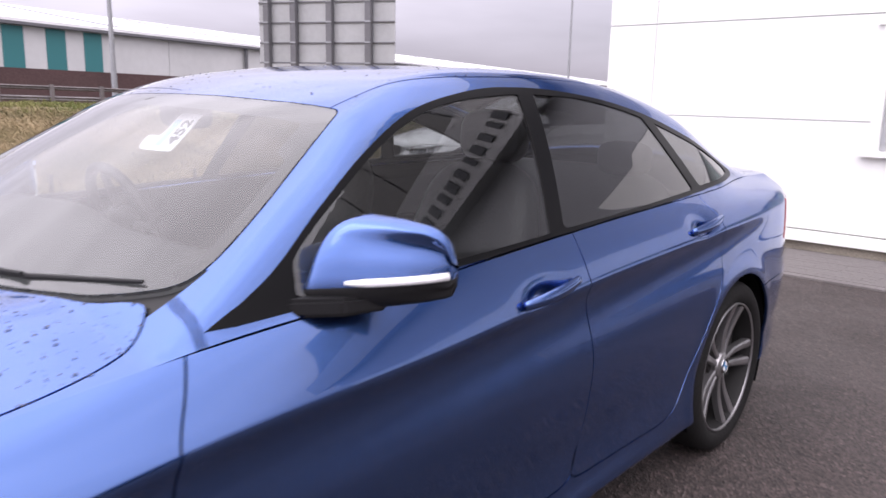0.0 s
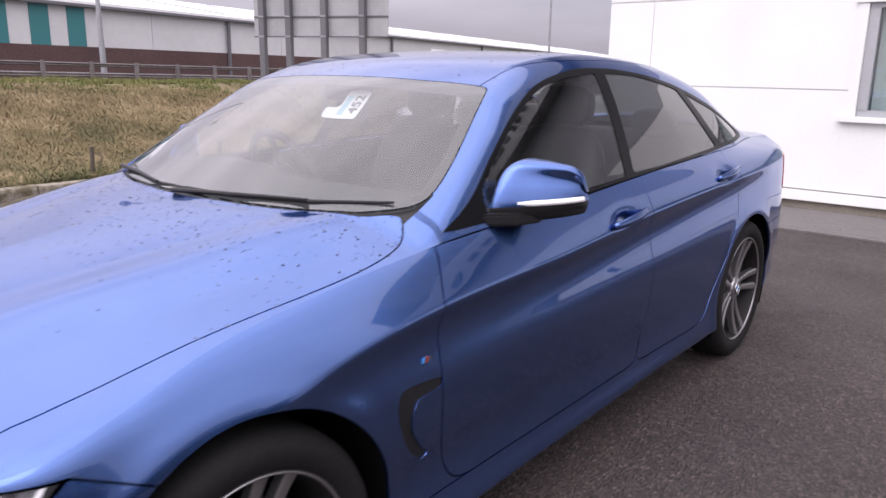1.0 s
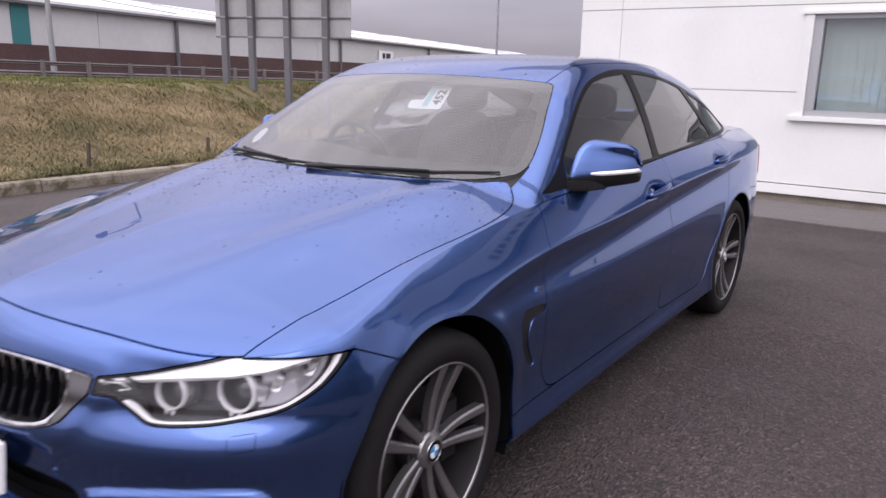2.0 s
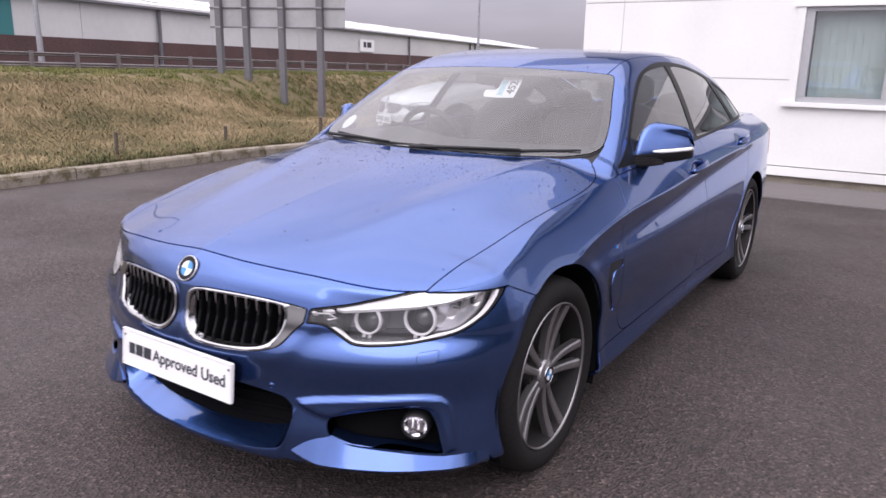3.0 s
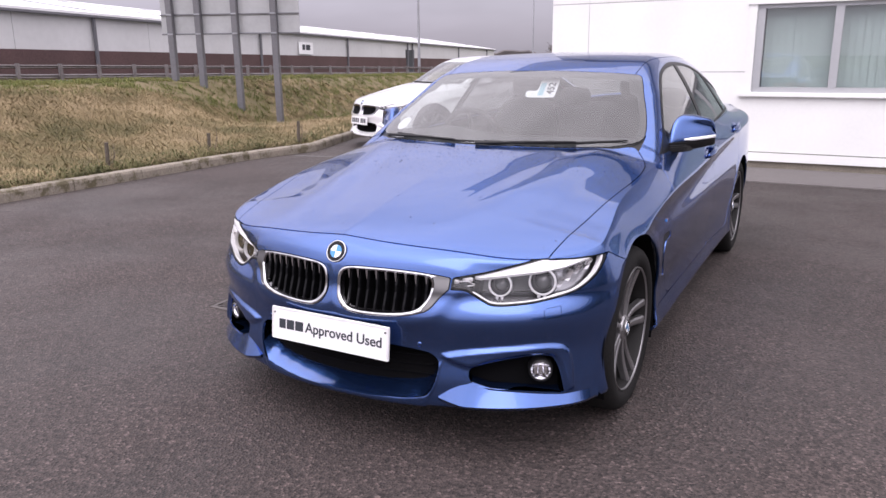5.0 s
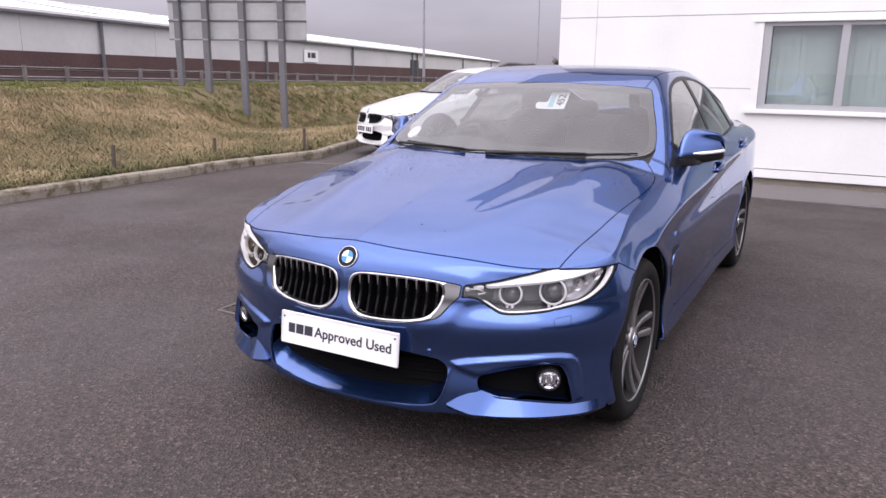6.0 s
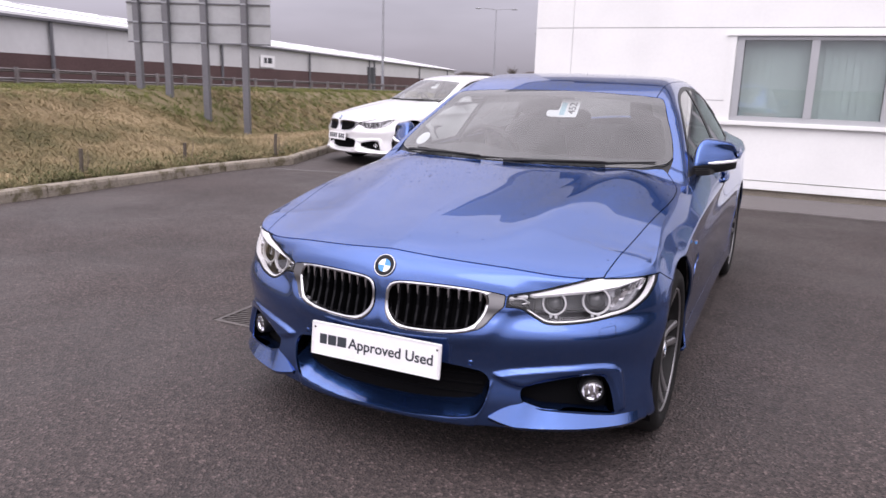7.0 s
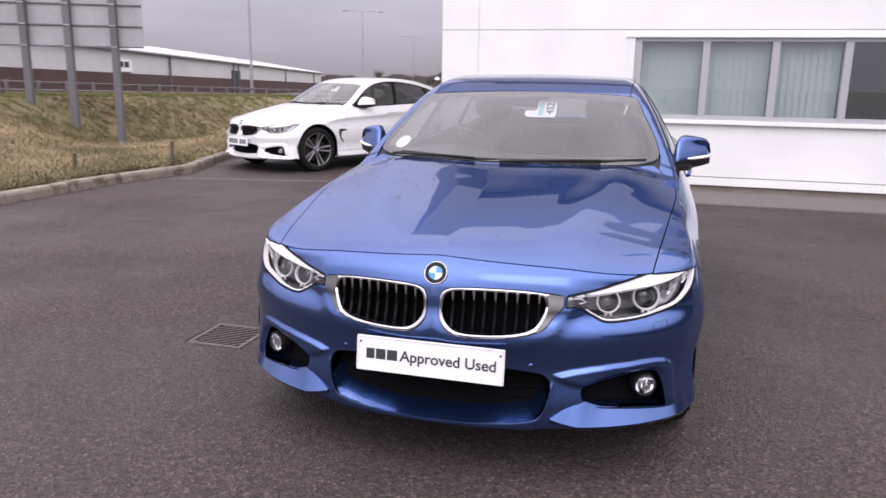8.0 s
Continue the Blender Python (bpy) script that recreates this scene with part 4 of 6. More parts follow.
    put("cabin_trim", moved(trim, -.015), M_DASH, "dark cabin lining", 0)

    # front details
    for sg in (1, -1):
        flip = (lambda S: S) if sg > 0 else mirrored
        kid = new("kidney_grille")
        kid.parent = car
        tagged(kid, "black slatted kidney grille with a satin chrome frame")
        fr = clip(kid_piece, -inside(xz(kid_piece), O_KIDNEY_IN) + .0005)
        fr = clip(fr, inside(xz(fr), O_KIDNEY) - .0015)
        dk = np.minimum(inside(xz(fr), O_KIDNEY) - .003, fr[0][:, 0] - .352)
        dk = np.minimum(dk, -inside(xz(fr), O_KIDNEY_IN) - .007)
        skin("link", flip(rim(moved(clip(fr, dk), .005), .03)), M_SATIN, kid, "dark satin link to the headlamp")
        FV_, FN_, FT_ = clip(fr, -dk)
        P_ = FV_[:, [0, 2]]
        out_, in_ = inside(P_, O_KIDNEY), -inside(P_, O_KIDNEY_IN) + .0005
        s_ = np.clip(out_ / np.maximum(out_ + in_, 1e-4), 0, 1)
        gr_ = np.stack([(inside(P_ + d_, O_KIDNEY) - inside(P_ - d_, O_KIDNEY)) / .004 for d_ in (np.array((.002, 0)), np.array((0, .002)))], 1)
        tilt_ = (.5 - s_) * 1.7
        FN_ = FN_ - np.stack([gr_[:, 0] * tilt_, np.zeros(len(P_)), gr_[:, 1] * tilt_], 1)
        FN_ /= np.linalg.norm(FN_, axis=1, keepdims=True)
        FV_ = FV_ + np.array((0, -1, 0)) * (.003 + .006 * (1 - (2 * s_ - 1) ** 2))[:, None]
        skin("frame", flip(rim((FV_, FN_, FT_), .03)), M_CHROME, kid)
        back = moved(kid_piece, -.055)
        skin("backing", flip(back), M_DARK, kid)
        KV = kid_piece[0]
        for x0 in np.linspace(.066, .350, 9):
            bm = bmesh.new()
            zz = np.linspace(.50, .72, 111)
            ok = zz[inside(np.stack([np.full(111, x0), zz], 1), O_KIDNEY_IN) > .0005]
            if len(ok) < 3:
                bm.free()
                continue
            pts = []
            for z in np.linspace(ok[0] - .002, ok[-1] + .001, 7):
                j = np.argmin((KV[:, 0] - x0) ** 2 + (KV[:, 2] - z) ** 2)
                pts.append((x0, KV[j, 1], z))
            rows = []
            for (px, py, pz) in pts:
                rows.append([bm.verts.new(((px + dx) * sg, py + dy + .006, pz)) for dx, dy in ((-.0055, .04), (-.0045, .004), (0, .0005), (.0045, .004), (.0055, .04))])
            for r0, r1 in zip(rows, rows[1:]):
                for j in range(4):
                    bm.faces.new((r0[j], r0[j + 1], r1[j + 1], r1[j]))
            bmesh.ops.recalc_face_normals(bm, faces=bm.faces)
            sl = part("slat", bm, M_GLOSSBLACK, kid)
            bm = bmesh.new()
            zt = ok[-1]
            j = np.argmin((KV[:, 0] - x0) ** 2 + (KV[:, 2] - zt + .01) ** 2)
            prism(bm, [((x0 - .005) * sg, zt + .001), ((x0 + .005) * sg, zt + .001), ((x0 + .0015) * sg, zt - .032), ((x0 - .0015) * sg, zt - .032)], "y", KV[j, 1] - .001, KV[j, 1] + .01)
            part("tip", bm, M_CHROME, sl)
        # headlamp
        hl = new("headlamp")
        hl.parent = car
        tagged(hl, "clear headlamp with two round projectors and white light rings")
        lens = skin("lens", flip(rim(lamp_piece, .004)), M_LENS, hl)
        lens.visible_shadow = False
        LV = lamp_piece[0]
        LI = inside(xz(lamp_piece), O_LAMP)
        deep = moved(lamp_piece, -.075)
        skin("housing", flip(rim(deep, -.075)), M_LAMPDARK, hl)
        outer = clip(lamp_piece, np.minimum(LV[:, 0] - .735 + .25 * (LV[:, 2] - .66), LI - .009))
        skin("side_bowl", flip(rim(moved(outer, -.040), .02)), M_LAMPGREY, hl, "bright faceted side bowl")
        skin("gasket", flip(rim(moved(clip(lamp_piece, .0068 - LI), .001), .02)), M_BLACK, hl)
        lowz = np.interp(LV[:, 0], [.43, .52, .62, .70, .76, .82, .85], [.655, .666, .676, .682, .694, .716, .73])
        brow = clip(lamp_piece, np.minimum(LV[:, 2] - lowz, LI - .005))
        # chrome shine put in as white colour; normals tilted up to the sky
        BV, BN, BT = moved(brow, -.003)
        BN = BN + np.array((0, 0, .6))
        BN /= np.linalg.norm(BN, axis=1, keepdims=True)
        skin("brow", flip(rim((BV, BN, BT), .02)), M_BROW, hl, "bright chrome brow, its shine coloured white")
        lowb = clip(lamp_piece, LI - .0050)
        lowb = clip(lowb, .0110 - inside(xz(lowb), O_LAMP))
        lowb = clip(lowb, np.interp(lowb[0][:, 0], [.43, .5, .8, .85], [.60, .62, .70, .73]) - lowb[0][:, 2])
        skin("light_guide", flip(rim(moved(lowb, -.002), .02)), M_RINGWHITE, hl)
        for cx, cz, big in ((.569, .633, .96), (.692, .643, 1.12)):
            j = np.argmin((LV[:, 0] - cx) ** 2 + (LV[:, 2] - cz) ** 2)
            nrm = Vector(lamp_piece[1][j])
            nrm = (nrm + Vector((0, -1.1, 0))).normalized()
            c = Vector(LV[j]) + Vector((0, .036, 0))
            c.x *= sg
            nrm.x *= sg
            mm = Matrix.Translation(c) @ nrm.to_track_quat("X", "Z").to_matrix().to_4x4() @ Matrix.Diagonal((1, big, big, 1))
            bm = bmesh.new()
            lathe(bm, [(-.004, .0362), (.006, .0368), (.010, .0395), (.006, .0428), (-.004, .0435)], 40, mm)
            for k in (-1, 1):
                box(bm, (-.004, k * .009 - .005, -.053), (.006, k * .009 + .005, -.040), mm, .002)
            rg = part("ring", bm, M_HALO, hl, "white light ring with clear feet", True)
            bm = bmesh.new()
            lathe(bm, [(-.004, .0437), (-.012, .046), (-.040, .049)], 40, mm)
            part("collar", bm, M_LAMPGREY, rg, smooth=True)
            bm = bmesh.new()
            lathe(bm, [(-.004, .0362), (-.03, .033), (-.05, .028), (-.05, 0)], 32, mm)
            part("well", bm, M_WELL, rg, smooth=True)
            bm = bmesh.new()
            lathe(bm, [(-.045, .029), (-.030, .026), (-.020, .016), (-.017, 0)], 32, mm)
            part("projector", bm, M_GLASSBALL, rg, smooth=True)
        # small light guide at the inner tip
        bm = bmesh.new()
        tip_ = []
        for x1, z1 in ((.448, .652), (.478, .652), (.500, .640), (.478, .636)):
            j = np.argmin((LV[:, 0] - x1) ** 2 + (LV[:, 2] - z1) ** 2)
            tip_.append((x1 * sg, LV[j][1] + .016, z1))
        sweep(bm, tip_, .0022, 6)
        part("tip_guide", bm, M_RINGWHITE, hl)
        # side reflector blocks of the lamp
        for k in range(4):
            x1, z1 = .745 + .024 * k, .628 + .020 * k
            j = np.argmin((LV[:, 0] - x1) ** 2 + (LV[:, 2] - z1) ** 2)
            c = LV[j]
            bm = bmesh.new()
            box(bm, (-.010, -.006, -.022), (.010, .006, .022), Matrix.Translation((c[0] * sg, c[1] + .026, c[2] + .012)) @ Euler((.3, radians(20 * sg), radians((38 + 9 * k) * sg))).to_matrix().to_4x4(), .003)
            part("side_reflector", bm, M_REFLECTOR if k % 2 else M_LAMPGREY, hl)
        # lower pocket with fog lamp
        skin("fog_pocket", flip(rim(moved(pocket_piece, -.075), -.07)), M_DARK, car, "black lower air pocket")
        PV = pocket_piece[0]
        j = np.argmin((PV[:, 0] - .712) ** 2 + (PV[:, 2] - .333) ** 2)
        c = Vector((PV[j][0] * sg, PV[j][1] + .022, PV[j][2]))
        nn = Vector((.42 * sg, -1, 0)).normalized()
        mm = Matrix.Translation(c) @ nn.to_track_quat("X", "Z").to_matrix().to_4x4()
        bm = bmesh.new()
        lathe(bm, [(-.04, .044), (.004, .041), (.008, .037), (.0, .034)], 36, mm)
        fg = part("fog_lamp", bm, M_BLACK, car, "round clear fog lamp in a black bezel", True)
        bm = bmesh.new()
        lathe(bm, [(.0, .0345), (.006, .032), (.012, .022), (.015, .0)], 32, mm)
        ln = part("lens", bm, M_LENS, fg, smooth=True)
        bm = bmesh.new()
        lathe(bm, [(.0, .034), (-.012, .029), (-.028, .018), (-.03, 0)], 32, mm)
        part("reflector", bm, M_REFLECTOR, fg, smooth=True)
        bm = bmesh.new()
        for k in (-1, 0, 1):
            box(bm, (-.012, k * .017 - .006, -.020), (-.002, k * .017 + .006, .022), mm, .003)
        part("bulb_shade", bm, M_REFLECTOR, fg)
        # the crisp lower blade at the corner of the bumper
        FV, FN = F[0], F[1]

        def on_nose(x1, z1, lift):
            d2 = (FV[:, 0] - min(x1, .875)) ** 2 + (FV[:, 2] - max(z1, .245)) ** 2
            near = np.argsort(d2)[:8]
            w = 1 / (d2[near] + 2e-5)
            w /= w.sum()
            n1 = (FN[near] * w[:, None]).sum(0)
            return (x1 + n1[0] * lift) * sg, (FV[near, 1] * w).sum() + n1[1] * lift, z1 + n1[2] * lift * .3

        def along(line, grow=0.0, rise=0.0):
            L_ = np.array(line)
            t_ = np.linspace(0, len(L_) - 1, 31)
            cols = [np.interp(t_, np.arange(len(L_)), L_[:, k]) for k in range(3)]
            return [on_nose(a_, b_ + rise, c_ + grow) for a_, b_, c_ in zip(*cols)]

        bm = bmesh.new()
        top_, low_ = along(BLADE_TOP), along(BLADE_LOW)
        mid_ = [tuple(Vector(p).lerp(Vector(q), .5)) for p, q in zip(top_, low_)]
        strips = ((along(BLADE_TOP, -.06), top_), (top_, mid_, low_), (low_, along(BLADE_LOW, -.006, -.012), along(BLADE_LOW, -.08, -.012)))
        for st_ in strips:
            rows = [[bm.verts.new(p) for p in line] for line in st_]
            for r0, r1 in zip(rows, rows[1:]):
                for k in range(30):
                    bm.faces.new((r0[k], r1[k], r1[k + 1], r0[k + 1]) if sg > 0 else (r0[k], r0[k + 1], r1[k + 1], r1[k]))
        part("corner_blade", bm, paint, car, smooth=True)
        # washer cover with a fine joint round it
        flap = clip(nose, inside(xz(nose), [(.722, .562), (.768, .570), (.776, .535), (.730, .527)]))
        if len(flap[2]):
            edge_ = clip(flap, .0009 - inside(xz(flap), [(.722, .562), (.768, .570), (.776, .535), (.730, .527)]))
            skin("washer_joint", flip(moved(edge_, .0006)), M_DARK, car)
        # washer flap line and parking sensor
        for sx, sz in ((.335, .425),):
            FV = F[0]
            j = np.argmin((FV[:, 0] - sx) ** 2 + (FV[:, 2] - sz) ** 2)
            n1 = Vector(F[1][j])
            c = Vector(FV[j])
            c.x *= sg
            n1.x *= sg
            bm = bmesh.new()
            lathe(bm, [(-.002, .0105), (.0004, .010), (.0006, .0), ], 20, Matrix.Translation(c) @ n1.to_track_quat("X", "Z").to_matrix().to_4x4())
            part("parking_sensor", bm, paint, car, smooth=True)
    # lower intake: dark mesh behind, two cross bars
    IN = both(intake_piece)
    skin("lower_grille", rim(moved(IN, -.07), -.06), M_DARK, car, "black lower air intake")
    bm = bmesh.new()
    rows = []
    for x in np.linspace(-.392, .392, 41):
        ze = float(np.interp(abs(x), [0, .1, .2, .3, .352, .380, .392], [.219, .219, .224, .234, .243, .277, .31])) - .002
        ye = F[0][np.argmin((F[0][:, 0] - abs(x)) ** 2 + (F[0][:, 2] - ze) ** 2), 1]
        rows.append([bm.verts.new((x * (1 - .05 * t), ye + .003 + .085 * t, ze + .050 * t)) for t in np.linspace(0, 1, 6)])
    for r0, r1 in zip(rows, rows[1:]):
        for k in range(5):
            bm.faces.new((r0[k], r1[k], r1[k + 1], r0[k + 1]))
    part("lip_ledge", bm, paint, car, "painted ledge of the front lip", True)
    for z in (.30, .335, .37, .405):
        bm = bmesh.new()
        sweep(bm, [(x, np.interp(abs(x), [0, .2, .36], [-.735, -.722, -.685]), z) for x in np.linspace(-.36, .36, 13)], .005, 6)
        part("grille_bar", bm, M_DARK, car)
    if own:
        rg_ = np.random.default_rng(11)
        V_, F_ = [], []
        HV, HN = hood[0], hood[1]
        RV = clip(R, roofm - G)
        for SV, SN, n_ in ((HV, HN, 6500), (RV[0], RV[1], 1100)):
            pick = rg_.integers(0, len(SV), n_)
            for i_ in pick:
                sgn = rg_.choice((-1, 1))
                if SV is HV and rg_.random() > .05 + .95 * min(max((SV[i_][1] + .25) / .7, 0), 1) ** 1.5:
                    continue
                c = Vector((SV[i_][0] * sgn, SV[i_][1], SV[i_][2])) + Vector((rg_.uniform(-.006, .006), rg_.uniform(-.006, .006), 0))
                n1 = Vector((SN[i_][0] * sgn, SN[i_][1], SN[i_][2]))
                mm = Matrix.Translation(c - n1 * .0003) @ n1.to_track_quat("Z", "Y").to_matrix().to_4x4()
                rr = .0010 + .0026 * rg_.random() ** 3
                b0 = len(V_)
                V_ += [mm @ Vector((rr * math.cos(a), rr * math.sin(a), 0)) for a in np.linspace(0, 2 * math.pi, 8, endpoint=False)]
                V_ += [mm @ Vector((rr * .65 * math.cos(a), rr * .65 * math.sin(a), rr * .32)) for a in np.linspace(0, 2 * math.pi, 8, endpoint=False)]
                V_ += [mm @ Vector((0, 0, rr * .42))]
                for k in range(8):
                    k2 = (k + 1) % 8
                    F_ += [(b0 + k, b0 + k2, b0 + 8 + k2, b0 + 8 + k), (b0 + 8 + k, b0 + 8 + k2, b0 + 16)]
        me = bpy.data.meshes.new("rain_film")
        me.from_pydata([tuple(v) for v in V_], [], F_)
        me.materials.append(M_DROP)
        me.polygons.foreach_set("use_smooth", [True] * len(me.polygons))
        dr = new("rain_film", me)
        dr.parent = car
        tagged(dr, "small raindrops on the paint", kind="stuff")
    # number plate holder with wording
    pl = Matrix.Translation((0, -.822, .441)) @ Matrix.Rotation(radians(90 - 6), 4, "X")
    bm = bmesh.new()
    box(bm, (-.254, -.0555, -.006), (.254, .0555, .004), pl, .003)
    holder = part("number_plate", bm, M_PLATE, car, "white plate with dark grey wording" if own else "white number plate with dark bars")
    bm = bmesh.new()
    box(bm, (-.20, -.05, -.03), (.20, .05, -.004), pl)
    part("plate_bracket", bm, M_BLACK, holder)
    bm = bmesh.new()
    for lo, hi in (((-.259, -.0605), (.259, -.0555)), ((-.259, .0555), (.259, .0605)), ((-.259, -.0555), (-.254, .0555)), ((.254, -.0555), (.259, .0555))):
        box(bm, (*lo, -.006), (*hi, .006), pl, .0015)
    part("plate_frame", bm, M_PLATE, holder)
    if own:
        for x0, x1 in ((-.224, -.194), (-.189, -.154), (-.149, -.112)):
            bm = bmesh.new()
            box(bm, (x0, -.0175, .004), (x1, .0185, .0048), pl)
            part("wording_bar", bm, M_INK, holder)
        letters("Approved Used", .0525, M_INK, holder, pl @ Matrix.Translation((.066, .0, .0045)), bold=.0008)
        for sx in (-.245, .245):
            bm = bmesh.new()
            rod(bm, pl @ Vector((sx, .040, .003)), pl @ Vector((sx, .040, .0055)), .004, seg=10)
            part("screw", bm, M_STEEL, holder)
    else:
        for x0 in (-.23, -.17, -.11, -.05, .05, .11, .17):
            bm = bmesh.new()
            box(bm, (x0, -.035, .004), (x0 + .045, .035, .005), pl)
            part("character_bar", bm, M_INK, holder)
    jn = np.argmin(F[0][:, 0] ** 2 + (F[0][:, 2] - .724) ** 2)
    cn, nn = Vector(F[0][jn]), Vector(F[1][jn])
    nn.x = 0
    nn.normalize()
    roundel(car, Matrix.Translation(cn + nn * .001) @ nn.to_track_quat("Z", "Y").to_matrix().to_4x4(), .041)

    # handles, mirrors, badges
    for sg in (1, -1):
        for yh, zh in ((1.535, .868), (2.460, .926)):
            j = np.argmin((WV[:, 1] - yh) ** 2 + (WV[:, 2] - zh) ** 2 + (WV[:, 0] < .5) * 9)
            xs = WV[j, 0] + .016
            bm = bmesh.new()
            n = 14
            pts = [((xs + .010 + .012 * math.sin(math.pi * i / n)) * sg, yh - .115 + .23 * i / n, zh - .012 + .024 * i / n) for i in range(n + 1)]
            sweep(bm, pts, [.012 + .005 * math.sin(math.pi * i / n) for i in range(n + 1)], 12, flat=.72, up=(sg, 0, 0))
            part("door_handle", bm, paint, car, "painted door handle", True)
        mi = new("door_mirror")
        mi.parent = car
        tagged(mi, "painted door mirror with black base and indicator strip")
        bm = bmesh.new()
        def shell(t):
            """Front and back in y, bottom and top in z, of the mirror housing along its width."""
            yf = .846 + .165 * t + .040 * t ** 5
            yb = .985 + .095 * t
            zb = .938 + .026 * t ** 2
            zt = float(np.interp(t, [0, .06, .16, .26, .55, .80, .90, .96, 1], [1.062, 1.088, 1.107, 1.112, 1.105, 1.094, 1.083, 1.066, 1.036]))
            return yf, yb, zb, zt

        rows, n = [], 22
        for i in range(n + 1):
            t = i / n
            yf, yb, zb, zt = shell(t)
            e = min(t / .10, 1) ** .5 * min((1 - t) / .10 + .55, 1) ** .5
            ym, zm, hh = (yf * .4 + yb * .6), (zb + zt) / 2, zt - zb
            dp = yb - yf
            ring = rounded([(yb, zb + .02), (yf + dp * .45, zb), (yf + .014, zb + .016), (yf + .002, zb + hh * .26), (yf + .017, zb + hh * .55), (yf + .034, zb + hh * .77), (yf + dp * .40, zt - hh * .07), (yf + dp * .58, zt - .002), (yb - .010, zt), (yb, zt - .012)], 4, sharp=(4,))
            rows.append([bm.verts.new(((.795 + t * .186) * sg, ym + (p[0] - ym) * (.72 + .28 * e), zm + (p[1] - zm) * (.80 + .20 * e))) for p in ring])
        seg = len(rows[0])
        for r0, r1 in zip(rows, rows[1:]):
            for k in range(seg):
                bm.faces.new((r0[k], r0[(k + 1) % seg], r1[(k + 1) % seg], r1[k]))
        bm.faces.new(rows[0][::-1])
        bm.faces.new(rows[-1])
        bmesh.ops.recalc_face_normals(bm, faces=bm.faces)
        up_, low_ = bm, bm.copy()
        for b_, keep_up in ((up_, True), (low_, False)):
            bmesh.ops.bisect_plane(b_, geom=b_.verts[:] + b_.edges[:] + b_.faces[:], plane_co=(.86 * sg, .90, .988), plane_no=(-.06 * sg, -.02, 1), clear_inner=keep_up, clear_outer=not keep_up)
        part("cap", up_, paint, mi, "painted mirror cap", True)
        part("lower_shell", low_, M_BLACK, mi, smooth=True)
        bm = bmesh.new()
        pts = []
        for i in range(13):
            t = .36 + .63 * i / 12
            pts.append(((.796 + t * .186) * sg, shell(t)[0] + .001 + (.006 if i == 12 else 0), .997 + .018 * max(0, t - .45) ** 1.3))
        sweep(bm, pts, [.0040 + .0042 * min(1, i / 3) for i in range(13)], 8)
        part("indicator", bm, M_RINGWHITE, mi, "clear indicator strip", True)
        bm = bmesh.new()
        prism(bm, [(.805 * sg, .972), (.945 * sg, .978), (.962 * sg, 1.01), (.940 * sg, 1.072), (.83 * sg, 1.086)], "y", -.003, .003, Matrix.Translation((.88 * sg, 1.034, 0)) @ Matrix.Rotation(radians(26 * sg), 4, "Z") @ Matrix.Translation((-.88 * sg, 0, 0)))
        part("mirror_glass", bm, M_MIRROR, mi)
        bm = bmesh.new()
        prism(bm, [(.715 * sg, .755), (.800 * sg, .805), (.875 * sg, .895), (.900 * sg, .985), (.82 * sg, .985), (.715 * sg, .900)], "z", .938, .972)
        bmesh.ops.bevel(bm, geom=bm.edges[:], offset=.007, segments=2, affect="EDGES")
        part("stalk", bm, M_BLACK, mi)
        j = np.argmin((WV[:, 1] - .492) ** 2 + (WV[:, 2] - .680) ** 2 + (WV[:, 0] < .5) * 9)
        xb = WV[j, 0]
        bdg = new("wing_badge")
        bdg.parent = car
        tagged(bdg, "small chrome badge with coloured stripes")
        for k, mat in enumerate((M_LOGOBLUE, M_INK, M_RED, M_CHROME)):
            y0 = .485 + .0045 * k
            wd = .0042 if k < 3 else .013
            b2 = bmesh.new()
            prism(b2, [(y0 + .002, .674), (y0 + wd + .002, .674), (y0 + wd + .007, .686), (y0 + .007, .686)], "x", (xb - .004) * sg, (xb + .004) * sg)
            part("stripe", b2, mat, bdg)

    # wipers
    def on_glass(x, up):
        y = .434 + .225 * (x / .69) ** 2
        j = np.argmin((TV[:, 0] - abs(x)) ** 2 + (TV[:, 1] - y) ** 2)
        return x, y - .004, TV[j, 2] + up

    for xs in ((.66, .45, .2, .02), (.13, -.15, -.40, -.57)):
        pts = [on_glass(x, .003) for x in xs]
        wp = new("wiper")
        wp.parent = car
        tagged(wp, "black windscreen wiper")
        bm = bmesh.new()
        sweep(bm, pts, [.003, .0045, .0045, .004], 8, flat=1.3)
        part("blade", bm, M_BLACK, wp)
        bm = bmesh.new()
        a = Vector(pts[1])
        sweep(bm, [a + Vector((0, -.006, .006)), (a + Vector(pts[3])) / 2 + Vector((0, -.020, .002)), Vector(pts[3]) + Vector((-.04, -.022, -.008))], [.004, .006, .008], 8)
        part("arm", bm, M_BLACK, wp)

    # wheels and arch liners
    for y, xo in ((0.0, .884), (AXLE_R, .890)):
        for sg in (1, -1):
            wheel(car, xo, y, sg)
            bm = bmesh.new()
            rr = .388 if y < 1 else .374
            prev = None
            for i in range(25):
                a = radians(-25 + 230 * i / 24)
                row = [bm.verts.new((xx * sg, y + rr * math.cos(a), .335 + rr * math.sin(a))) for xx in (.885, .55)]
                if prev:
                    bm.faces.new((prev[0], prev[1], row[1], row[0]))
                prev = row
            part("arch_liner", bm, M_DARK, car)
            bm = bmesh.new()
            prism(bm, [(y + rr * math.cos(radians(-25 + 230 * i / 24)), .335 + rr * math.sin(radians(-25 + 230 * i / 24))) for i in range(25)], "x", .545 * sg, .55 * sg)
            part("arch_back", bm, M_DARK, car)

    # underbody and inner shell
    bm = bmesh.new()
